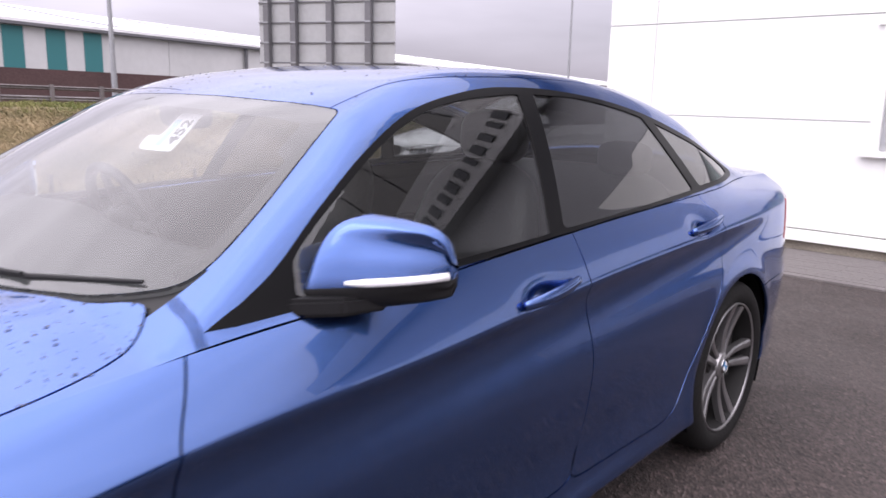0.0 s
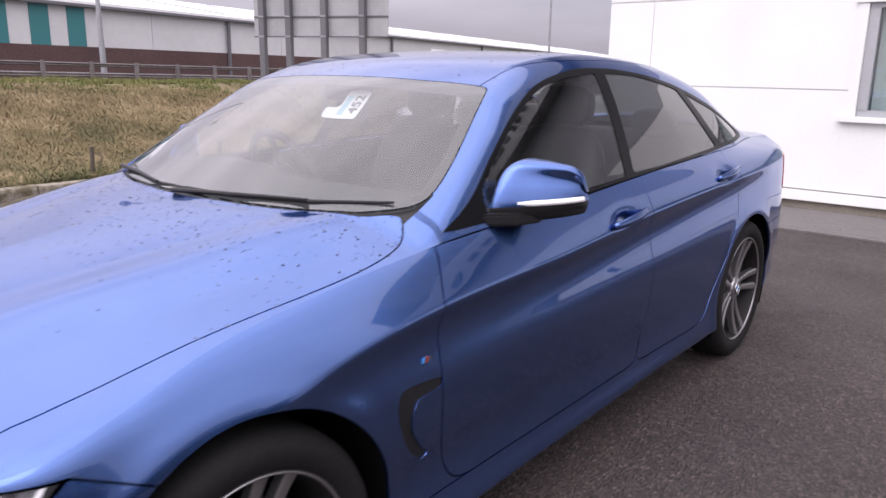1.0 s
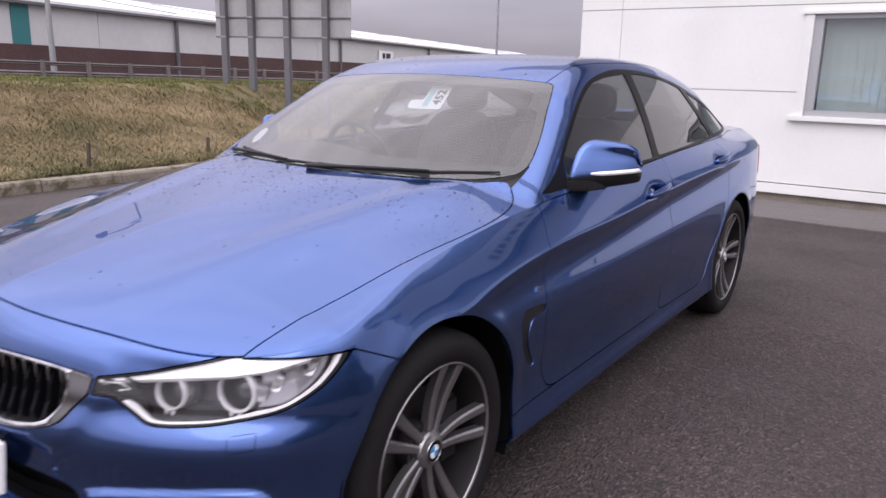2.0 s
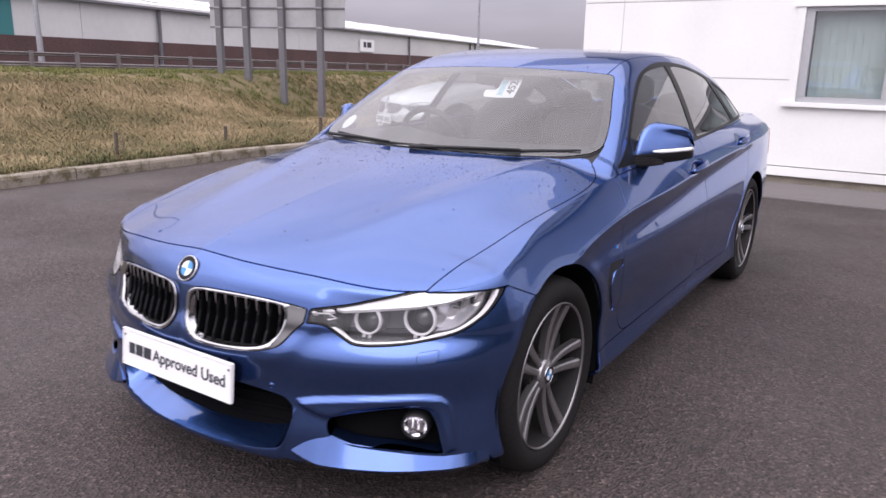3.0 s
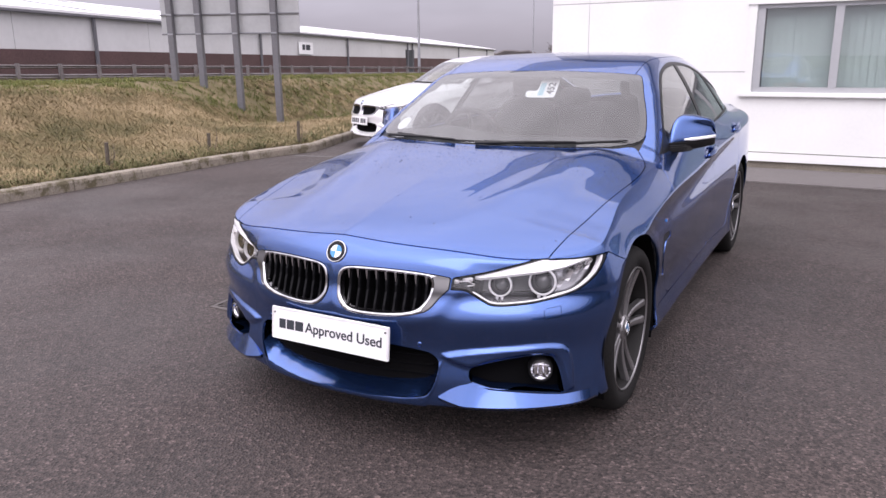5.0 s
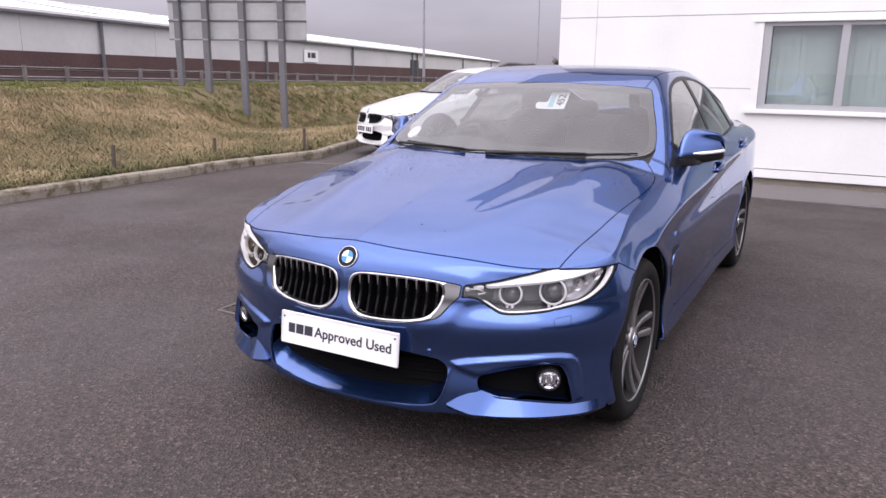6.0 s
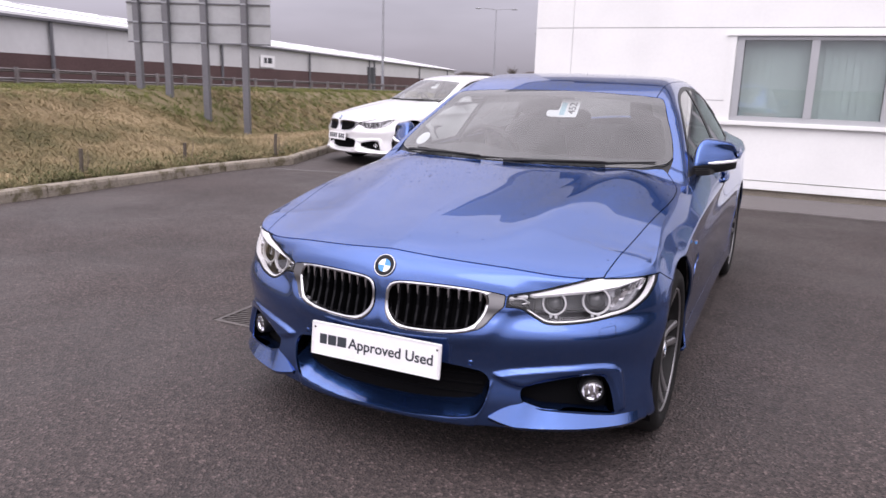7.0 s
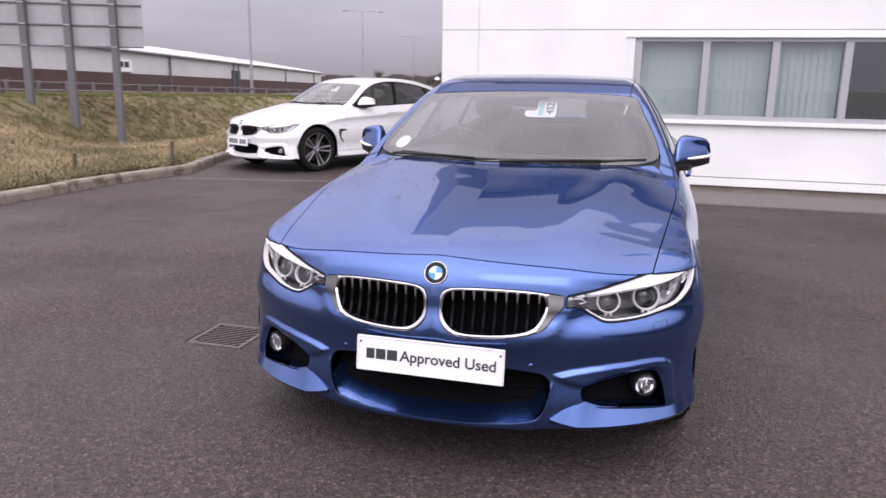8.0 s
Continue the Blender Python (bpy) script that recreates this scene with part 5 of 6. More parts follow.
    box(bm, (-.60, -.50, .19), (.60, 3.6, .23))
    part("underbody", bm, M_DARK, car)
    inn = clip(wrap, arch(wrap, .015))
    inn = clip(inn, np.where(inn[0][:, 1] < -.15, np.minimum(.5 - inn[0][:, 2], inn[0][:, 0] - 2), 1))
    skin("inner_shell", both(moved(inn, -.018)), M_DARK, car)
    bm = bmesh.new()
    box(bm, (-.5, -.60, .24), (.5, .35, .66))
    box(bm, (-.74, .42, .24), (.74, .50, .90))
    part("engine_bay", bm, M_DARK, car)
    # cabin: floor, dashboard, wheel, seats
    bm = bmesh.new()
    box(bm, (-.74, .5, .24), (.74, 3.3, .30))
    part("cabin_floor", bm, M_DASH, car)
    bm = bmesh.new()
    rows = []
    for x in np.linspace(-.74, .74, 15):
        b = .20 * (x / .75) ** 2
        hood_ = .035 * bump_at(x + .37, .17)
        rows.append([bm.verts.new((x, yy + b * w2, zz + hood_ * w3)) for yy, zz, w2, w3 in ((.46, .955, 1, 0), (.62, .985, .8, 0), (.82, .995, .5, 1), (.95, .965, .3, 1), (.98, .86, .2, 0), (.92, .62, 0, 0))])
    for r0, r1 in zip(rows, rows[1:]):
        for k in range(5):
            bm.faces.new((r0[k], r1[k], r1[k + 1], r0[k + 1]))
    part("dashboard", bm, M_DASH, car, "black dashboard", True)
    sw = Matrix.Translation((-.37, 1.10, .93)) @ Matrix.Rotation(radians(-68), 4, "X")
    bm = bmesh.new()
    sweep(bm, [sw @ Vector((.185 * math.cos(a), .185 * math.sin(a), 0)) for a in np.linspace(0, 2 * math.pi, 32, endpoint=False)], .016, 10, closed=True)
    stw = part("steering_wheel", bm, M_LEATHER, car, "black leather steering wheel", True)
    bm = bmesh.new()
    blob(bm, (0, 0, -.01), (.07, .06, .03), m=sw)
    for a in (0, 180, 270):
        rod(bm, sw @ Vector((0, 0, -.012)), sw @ Vector((.18 * math.cos(radians(a)), .18 * math.sin(radians(a)), 0)), .016, .012, 8)
    part("hub_pad", bm, M_LEATHER, stw, smooth=True)
    for sx in (-.37, .37):
        st = new("front_seat")
        st.parent = car
        tagged(st, "black leather front seat with headrest")
        bm = bmesh.new()
        blob(bm, (sx, 1.48, .50), (.25, .28, .10), 3.2)
        part("cushion", bm, M_LEATHER, st, smooth=True)
        bm = bmesh.new()
        blob(bm, (0, 0, .33), (.24, .075, .34), 3.0, m=Matrix.Translation((sx, 1.72, .50)) @ Matrix.Rotation(radians(-20), 4, "X"))
        part("backrest", bm, M_LEATHER, st, smooth=True)
        bm = bmesh.new()
        blob(bm, (sx, 1.965, 1.205), (.125, .055, .085), 3.0)
        part("headrest", bm, M_LEATHER, st, smooth=True)
    st = new("rear_bench")
    st.parent = car
    tagged(st, "black leather rear bench")
    bm = bmesh.new()
    blob(bm, (0, 2.42, .50), (.62, .28, .11), 4)
    part("cushion", bm, M_LEATHER, st, smooth=True)
    bm = bmesh.new()
    blob(bm, (0, 0, .28), (.60, .08, .30), 4, m=Matrix.Translation((0, 2.68, .52)) @ Matrix.Rotation(radians(-26), 4, "X"))
    part("backrest", bm, M_LEATHER, st, smooth=True)
    for sx in (-.36, .36):
        bm = bmesh.new()
        blob(bm, (sx, 2.86, 1.09), (.12, .05, .07), 3)
        part("headrest", bm, M_LEATHER, st, smooth=True)
    bm = bmesh.new()
    box(bm, (-.62, 2.9, .86), (.62, 3.5, .90))
    part("parcel_shelf", bm, M_DASH, car)
    # rear-view mirror and the hanger card
    rv = new("interior_mirror")
    rv.parent = car
    tagged(rv, "black interior mirror")
    bm = bmesh.new()
    blob(bm, (0, 1.10, 1.265), (.12, .02, .035), 3.5)
    part("mirror_shell", bm, M_BLACK, rv, smooth=True)
    bm = bmesh.new()
    rod(bm, (0, 1.07, 1.30), (0, 1.10, 1.27), .018, .012)
    part("stem", bm, M_BLACK, rv)
    # windscreen card: pale sheet with a hook arm and a number
    cu, cn = Vector((0, .72, .69)).normalized(), Vector((0, -.69, .72)).normalized()
    cd = Matrix(((.96, 0, 0, .090), (0, cu.y * .96, cn.y, 1.005), (0, cu.z * .96, cn.z, 1.225), (0, 0, 0, 1)))
    card = new("price_card")
    card.parent = car
    tagged(card, "white stock card hung behind the windscreen")
    bm = bmesh.new()
    prism(bm, rounded([(.075, -.062), (.082, -.055), (.082, .062), (.070, .070), (-.02, .068), (-.025, .055), (-.03, -.01), (-.085, -.016), (-.092, -.03), (-.085, -.058), (-.06, -.065)], 4), "z", -.0008, .0008, cd)
    part("sheet", bm, M_PAPER, card)
    if own:
        letters("452", .058, M_INK, card, cd @ Matrix.Translation((.050, .004, .0015)) @ Matrix.Rotation(radians(90), 4, "Z"), bold=.0012)
        bm = bmesh.new()
        box(bm, (-.018, -.05, .0009), (.012, .045, .0013), cd)
        part("pale_field", bm, M_PAPERBLUE, card)
        bm = bmesh.new()
        lathe(bm, [(0, .045), (.001, .045), (.001, 0)], 28, Matrix.Translation((-.60, .70, 1.045)) @ Vector((-.3, -.62, .75)).to_track_quat("X", "Z").to_matrix().to_4x4())
        part("round_sticker", bm, M_PAPER, car, "round white windscreen sticker")
    return car


M_DROP = plain("raindrop_on_paint", (0.02, 0.03, 0.085), 0.16)
M_SATIN = plain("satin_grey_metal", (0.15, 0.148, 0.15), 0.33, 0.95)
# white in place of the bright shine on the chrome brow
M_BROW = plain("bright_brow", (0.92, 0.92, 0.92), 0.3)
M_WELL = plain("lamp_well", (0.07, 0.07, 0.072), 0.25, 0.8)
M_GLASSBALL = plain("projector_glass", (0.05, 0.052, 0.055), 0.05, 0.0, coat=1.0)
build_car("blue_car", "blue metallic four-door coupe with raindrops and a white wording plate", None, M_BLUE, .012, True)

# ---- ground of the yard, with the hole for the drain ----
KERB = [(-5.97, -60.0), (-5.95, 5.10), (-5.72, 6.35), (-6.3, 8.2), (-6.4, 60.0)]
bm = bmesh.new()
gx0, gx1, gy0, gy1 = -1.585, -1.300, .125, .420
strips = sorted([-60, gy0, gy1, 5.10, 6.35, 8.2, 60])
for ya, yb in zip(strips, strips[1:]):
    la, lb = (float(np.interp(v, [p[1] for p in KERB], [p[0] for p in KERB])) for v in (ya, yb))
    spans = [((la, lb), (gx0 - .036, gx0 - .030)), ((gx0 - .036, gx0 - .030), (gx1, gx1)), ((gx1, gx1), (60, 60))]
    for k, ((a0, a1), (b0, b1)) in enumerate(spans):
        if k == 1 and ya == gy0:
            continue
        bm.faces.new([bm.verts.new(q) for q in ((a0, ya, 0), (b0, ya, 0), (b1, yb, 0), (a1, yb, 0))])
bmesh.ops.remove_doubles(bm, verts=bm.verts, dist=1e-4)
tagged(part("ground", bm, M_ASPHALT), "damp dark brown-grey asphalt yard", "ground", kind="structure")

gully = thing("drain_grate", "square cast-iron drain grate set in the asphalt", "drain")
bm = bmesh.new()
for lo, hi in (((gx0 - .016, gy0 - .016), (gx0 + .008, gy1 + .016)), ((gx1 - .008, gy0 - .016), (gx1 + .016, gy1 + .016)), ((gx0 + .008, gy0 - .016), (gx1 - .008, gy0 + .008)), ((gx0 + .008, gy1 - .008), (gx1 - .008, gy1 + .016))):
    box(bm, (*lo, -.05), (*hi, .005))
part("grate_frame", bm, M_IRON, gully)
bm = bmesh.new()
box(bm, (gx0 - .10, gy0 - .05, -.32), (gx1 + .05, gy1 + .05, -.30))
part("gully_bottom", bm, M_DARK, gully)
gw, gh = gx1 - gx0, gy1 - gy0
for k in range(9):
    c = -.80 + k * .20
    # slanting bars across the square, cut off at its frame
    u0, u1 = max(-.5, c - .5), min(.5, c + .5)
    p, q = (u0, u0 - c), (u1, u1 - c)
    bm = bmesh.new()
    ends = [((gx0 + gx1) / 2 + e[0] * (gw - .02), (gy0 + gy1) / 2 + e[1] * (gh - .02)) for e in (p, q)]
    (xa, ya), (xb, yb) = ends
    prism(bm, [(xa + .0043, ya - .0043), (xb + .0043, yb - .0043), (xb - .0043, yb + .0043), (xa - .0043, ya + .0043)], "z", -.008, .003)
    part("bar", bm, M_IRON, gully)

# worn bay marking by the kerb
for n_, (a, b) in enumerate((((-5.66, 5.72), (-3.3, 6.30)),)):
    bm = bmesh.new()
    prism(bm, [(a[0], a[1]), (b[0], b[1]), (b[0], b[1] + .07), (a[0], a[1] + .07)], "z", .001, .004)
    tagged(part("bay_marking", bm, M_LINE), "faint worn white bay line on asphalt", "road marking", kind="structure")


# ---- grass bank, road and the field beyond ----
def kerb_x(y):
    return np.interp(y, [p[1] for p in KERB], [p[0] for p in KERB])


def bank(x, y):
    """Height of the land beyond the kerb."""
    u = kerb_x(y) - x
    crest = .97 - .016 * (y - 5)
    foot = np.interp(y, [6, 12, 16, 30], [-7.8, -12.15, -12.7, -14.2])
    top = np.interp(y, [6, 12, 30], [-13.2, -14.4, -17.0])
    ss = lambda v: np.clip(v, 0, 1) ** 2 * (3 - 2 * np.clip(v, 0, 1))
    low = .10 - .58 * ss((y - 7) / 5) * ss((u - .5) / 6)
    t = np.clip((foot - x) / (foot - top), 0, 1)
    h = low + (crest - low) * (t * .6 + .4 * ss(t)) - np.clip(top - x, 0, 30) * .016
    far = np.clip((y - 30) / 60, 0, 1)
    return h * (1 - .5 * far) + .03 * (np.sin(1.3 * x + .9 * y) * np.sin(.7 * y - .4 * x) + .5 * np.sin(3.1 * x - 1.2 * y) * np.sin(2.3 * y + x)) * np.clip((u - .3) / 1.0, 0, 1) * np.clip((14 - u) / 3, 0, 1)


u_list = np.concatenate([[.13], np.linspace(.3, 9, 36), [10, 12, 14, 17, 18.4]])
y_list = np.concatenate([np.arange(-14, 26, .4), np.arange(26, 150, 6)])
U, Yg = np.meshgrid(u_list, y_list, indexing="ij")
Xg = kerb_x(Yg) - U
Zg = bank(Xg, Yg)
GS = grid_surface(np.stack([Xg, Yg, Zg], 2))
if GS[1][:, 2].mean() < 0:
    GS = (GS[0], -GS[1], GS[2][:, ::-1])
tagged(skin("grass_bank", GS, M_TURF, None), "rough dry grass bank in straw and olive", "grass", kind="structure")

rng = np.random.default_rng(4)


def grass(name, n, y0, y1, u0, u1, l0, l1, label, mat, stand=.38, per=14, wide=.006):
    """Many bent blades in tufts that lie over in one direction each, as one object."""
    k = n // per
    ty, tu = rng.uniform(y0, y1, k), u0 + (u1 - u0) * rng.random(k) ** 1.1
    ta = rng.normal(-.5, 1.3, k)
    tl = rng.uniform(.6, 1.25, k)
    ts = rng.uniform(.55, 1.35, k)
    i = rng.integers(0, k, n)
    y = ty[i] + rng.normal(0, .06, n)
    u = np.maximum(tu[i] + rng.normal(0, .06, n), .15)
    x = kerb_x(y) - u
    a = ta[i] + rng.normal(0, .55, n)
    ln = rng.uniform(l0, l1, n) * tl[i]
    h = ln * stand * ts[i] * rng.uniform(.5, 1.3, n)
    w = wide * rng.uniform(.6, 1.4, n)
    dx, dy = np.cos(a), np.sin(a)
    # no blade hangs over the kerb
    over = u - dx * ln < .17
    dx = np.where(over, -dx, dx)
    sx, sy = -dy * w, dx * w
    z = bank(x, y) - .012
    V = np.empty((n, 5, 3))
    V[:, 0] = np.stack([x - sx, y - sy, z], 1)
    V[:, 1] = np.stack([x + sx, y + sy, z], 1)
    mx, my = x + dx * ln * .42, y + dy * ln * .42
    mz = bank(mx, my) + h
    V[:, 2] = np.stack([mx + sx * .9, my + sy * .9, mz], 1)
    V[:, 3] = np.stack([mx - sx * .9, my - sy * .9, mz], 1)
    ex, ey = x + dx * ln + rng.normal(0, .02, n), y + dy * ln + rng.normal(0, .02, n)
    V[:, 4] = np.stack([ex, ey, bank(ex, ey) + h * rng.uniform(.2, .9, n)], 1)
    b = np.arange(n)[:, None] * 5
    faces = np.concatenate([b + [[0, 1, 2]], b + [[0, 2, 3]], b + [[3, 2, 4]]])
    me = bpy.data.meshes.new(name)
    me.from_pydata(V.reshape(-1, 3).tolist(), [], faces.tolist())
    me.materials.append(mat)
    return tagged(new(name, me), label, "grass", kind="stuff")


grass("dry_grass", 310000, -1, 14, .16, 6.6, .15, .40, "long matted dry tussock grass on the bank", M_BLADES, stand=.20, per=10, wide=.0036)
grass("far_grass", 60000, 14, 34, .2, 8.5, .16, .40, "long dry grass farther along the bank", M_BLADES, stand=.22, wide=.008)
grass("green_verge", 100000, -1, 34, 5.9, 13.0, .05, .12, "shorter greener grass along the top of the bank", M_GREENBLADES, stand=.7)
grass("kerb_grass", 26000, -1, 14, .15, .75, .05, .14, "short olive grass close behind the kerb", M_OLIVEBLADES, stand=.6)

bm = bmesh.new()
prev = None
for y in np.concatenate([np.arange(-40, 150, 5.0)]):
    z = .62 - .012 * (y - 10) if y < 60 else .02
    row = [bm.verts.new((x0, y, z)) for x0 in (-24.3, -34.5)]
    if prev:
        bm.faces.new((prev[0], row[0], row[1], prev[1]))
    prev = row
tagged(part("road", bm, M_ROAD), "grey main road behind the safety rail", "road", kind="structure")
bm = bmesh.new()
v = [bm.verts.new(p) for p in ((-900, -600, -.6), (900, -600, -.6), (900, 1500, -.6), (-900, 1500, -.6))]
bm.faces.new(v)
tagged(part("far_ground", bm, M_FIELD), "far fields under the sky", "ground", kind="structure")

# ---- kerb of concrete blocks ----
kerb = thing("kerb", "weathered concrete kerb round the yard", "kerb", kind="structure")
for (ax, ay), (bx, by) in zip(KERB[:-1], KERB[1:]):
    L = math.hypot(bx - ax, by - ay)
    n = max(1, int(L / .915))
    ang = math.atan2(by - ay, bx - ax)
    for k in range(n):
        t = (k + .5) / n
        cx, cy = ax + (bx - ax) * t, ay + (by - ay) * t
        if cy < -4 or cy > 18:
            continue
        bm = bmesh.new()
        ln = L / n - .008
        mk = Matrix.Translation((cx - .07 * math.sin(ang), cy + .07 * math.cos(ang), random.uniform(-.012, .008))) @ Matrix.Rotation(ang + random.uniform(-.012, .012), 4, "Z") @ Matrix.Rotation(random.uniform(-.012, .012), 4, "Y")
        prism(bm, [(-.07, -.05), (.07, -.05), (.07, .085), (.058, .112), (.035, .122), (-.04, .125), (-.062, .118), (-.07, .100)], "x", -ln / 2, ln / 2, mk @ Matrix.Diagonal((1, -1, 1, 1)))
        part("kerb_stone", bm, M_KERB, kerb)

# ---- showroom wing with the window band ----
WY, WX0, WX1, WH = 7.2, -2.2, 9.0, 4.75
WIN0, WINB, WINT, PITCH = .47, .955, 1.94, .825
wing = thing("wall_north", "white clad building wall with a band of windows", "building", kind="structure")
x_end = WIN0 + PITCH * 6


def cladding(lo, hi, mat=None):
    bm = bmesh.new()
    box(bm, (lo[0], WY, lo[1]), (hi[0], WY + .12, hi[1]), bevel=.001)
    part("cladding_panel", bm, M_WALL if mat is None else mat, wing)


J = .006
cladding((WX0, .21), (-1.68 - J, 1.175))
cladding((WX0, 1.185), (-1.68 - J, 2.06))
cladding((-1.68, .21), (WIN0 - .06, 1.175))
cladding((-1.68, 1.185), (WIN0 - .06, 2.06))
for z0, z1, mat in ((2.07, 2.94, M_WALL), (2.95, 4.74, M_WALLGREY)):
    cladding((WX0, z0), (-1.68 - J, z1), mat)
    cladding((-1.68, z0), (5.2 - J, z1), mat)
    cladding((5.2, z0), (WX1, z1), mat)
cladding((WIN0 - .06, .21), (5.2 - J, WINB - .075))
cladding((5.2, .21), (WX1, WINB - .075))
cladding((x_end, WINB - .07), (WX1, 2.06))
cladding((WIN0 - .06, WINT + .03), (x_end, 2.06))
for lo, hi in (((WX0 + .02, .22), (WIN0 - .07, 4.45)), ((x_end + .01, .22), (WX1, 4.45)), ((WIN0 - .07, .22), (x_end + .01, WINB - .09)), ((WIN0 - .07, 2.0), (x_end + .01, 4.45))):
    bm = bmesh.new()
    box(bm, (lo[0], WY + .010, lo[1]), (hi[0], WY + .10, hi[1]))
    part("backing_sheet", bm, M_CLADBACK, wing)
bm = bmesh.new()
box(bm, (WX0, WY - .012, .095), (WX1, WY + .1, .198), bevel=.003)
part("base_flashing", bm, M_WALL, wing)
bm = bmesh.new()
box(bm, (WX0 + .02, WY + .05, -.1), (WX1, WY + .11, .21))
part("plinth", bm, M_CONCRETE, wing)
for lo, hi in (((WX0, WY + .12, 0), (WX0 + .12, WY + 14, WH)), ((WX0, WY + 14, 0), (WX1, WY + 14.12, WH)), ((WX1, WY, 0), (WX1 + .12, WY + 14, WH))):
    bm = bmesh.new()
    box(bm, lo, hi)
    part("side_wall", bm, M_WALL, wing)
bm = bmesh.new()
prism(bm, [(WX0 + .02, 4.25), (WX0 - 1.5, 6.0), (WX1 + .1, 6.0), (WX1 + .1, 4.76), (WX0 + .5, 4.76), (WX0 + .5, 4.25)], "y", WY - .35, WY + 14.2)
part("fascia", bm, M_FASCIA, wing, "deep grey fascia round the roof")
for k, wd in enumerate((.24, .16, .20, .22, .15, .21, .24, .19, .22, .16, .23)):
    bm = bmesh.new()
    box(bm, (1.9 + k * .36, WY - .385, 5.00), (1.9 + k * .36 + wd, WY - .352, 5.30), bevel=.008)
    part("sign_bar", bm, M_INK, wing)
for k in range(5):
    bm = bmesh.new()
    box(bm, (2.6 + k * 1.4, WY + .3, 6.01), (2.6 + k * 1.4 + 1.36, WY + .4, 8.6), bevel=.004)
    part("entrance_glazing", bm, M_SHOWGLASS, wing)
bm = bmesh.new()
box(bm, (2.55, WY + .42, 6.01), (WX1 + .1, WY + 5.0, 8.7))
part("entrance_block", bm, M_WALLGREY, wing)
# added dark sheet: the room's lack of light is put into its colour
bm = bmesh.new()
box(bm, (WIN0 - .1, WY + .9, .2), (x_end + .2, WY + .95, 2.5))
part("room_dark_sheet", bm, M_ROOMDARK, wing)
bm = bmesh.new()
box(bm, (WIN0 - .17, WY - .035, WINT + .028), (x_end + .1, WY + .02, WINT + .062), bevel=.003)
part("head_flashing", bm, M_WALL, wing)
bm = bmesh.new()
box(bm, (WIN0 - .145, WY - .020, WINB - .015), (WIN0 - .062, WY + .02, WINT + .028), bevel=.003)
part("side_flashing", bm, M_WALL, wing)

win = thing("window_1", "grey framed window band with pale vertical blinds", "window", kind="structure")
bm = bmesh.new()
box(bm, (WIN0 - .19, WY - .06, WINB - .07), (x_end + .1, WY + .06, WINB - .015), bevel=.006)
part("window_sill", bm, M_WALL, win, "white window sill")
for z0, z1 in ((WINB - .015, WINB + .045), (WINT - .02, WINT + .03)):
    bm = bmesh.new()
    box(bm, (WIN0 - .06, WY + .015, z0), (x_end, WY + .09, z1), bevel=.004)
    part("window_frame", bm, M_FRAME, win)
for k in range(7):
    x0 = WIN0 + k * PITCH
    bm = bmesh.new()
    box(bm, (x0 - (.06 if k == 0 else .045), WY + .012, WINB + .045), (x0 + (.03 if k == 0 else .045), WY + .088, WINT - .02), bevel=.004)
    part("mullion", bm, M_FRAME, win)
for k in range(6):
    x0 = WIN0 + k * PITCH
    bm = bmesh.new()
    box(bm, (x0 + .03, WY + .05, WINB + .04), (x0 + PITCH - .04, WY + .056, WINT - .015))
    g = part("pane", bm, M_WINDOW, win)
    g.visible_shadow = False
    if k != 3:
        bm = bmesh.new()
        n = 9
        for j in range(n):
            xa = x0 + .04 + (PITCH - .09) * j / n
            box(bm, (-.048, -.0008, WINB), (.048, .0008, WINT), Matrix.Translation((xa + .04, WY + .17, 0)) @ Matrix.Rotation(radians(9 + random.uniform(-4, 4)), 4, "Z"))
        part("blind", bm, M_BLIND, win, "pale vertical blind slats")

# ---- showroom front across the yard, seen only in reflections ----
show = thing("wall_east", "dark glazed showroom front with a grey fascia", "building", kind="structure")
SX = 15.0
for k in range(9):
    bm = bmesh.new()
    box(bm, (SX, -14 + k * 2.3, .1), (SX + .1, -14 + k * 2.3 + 2.22, 3.3))
    part("glazing", bm, M_SHOWGLASS, show)
bm = bmesh.new()
box(bm, (SX - .5, -14.2, 3.3), (SX + .1, 7.0, 4.3), bevel=.02)
part("fascia", bm, M_FASCIA, show)
bm = bmesh.new()
for k in range(7):
    box(bm, (SX - .53, -4 + k * .75, 3.55), (SX - .49, -4 + k * .75 + (.5 if k % 3 else .3), 4.05))
part("fascia_bars", bm, M_WALL, show)
bm = bmesh.new()
box(bm, (SX - .02, -14.2, -.05), (SX + .3, 7.0, .1))
part("plinth", bm, M_CONCRETE, show)

# ---- road sign seen from behind ----
sign = thing("road_sign", "grey back of a large road sign on four steel posts", "sign")
S1, S4 = Vector((-14.85, 11.90, 0)), Vector((-12.22, 13.03, 0))
sd = (S4 - S1).normalized()
sang = math.atan2(sd.y, sd.x)
SB, ST = 2.07, 5.07
for t in (0.0, .272, .626, 1.0):
    p = S1.lerp(S4, t)
    z = float(bank(np.array(p.x), np.array(p.y)))
    bm = bmesh.new()
    box(bm, (-.082, -.085, z - .3), (.082, .085, ST + .05), Matrix.Translation(p) @ Matrix.Rotation(sang, 4, "Z"), .012)
    part("post", bm, M_POST, sign)
ms = Matrix.Translation(S1) @ Matrix.Rotation(sang, 4, "Z")
LS = (S4 - S1).length
zr = SB
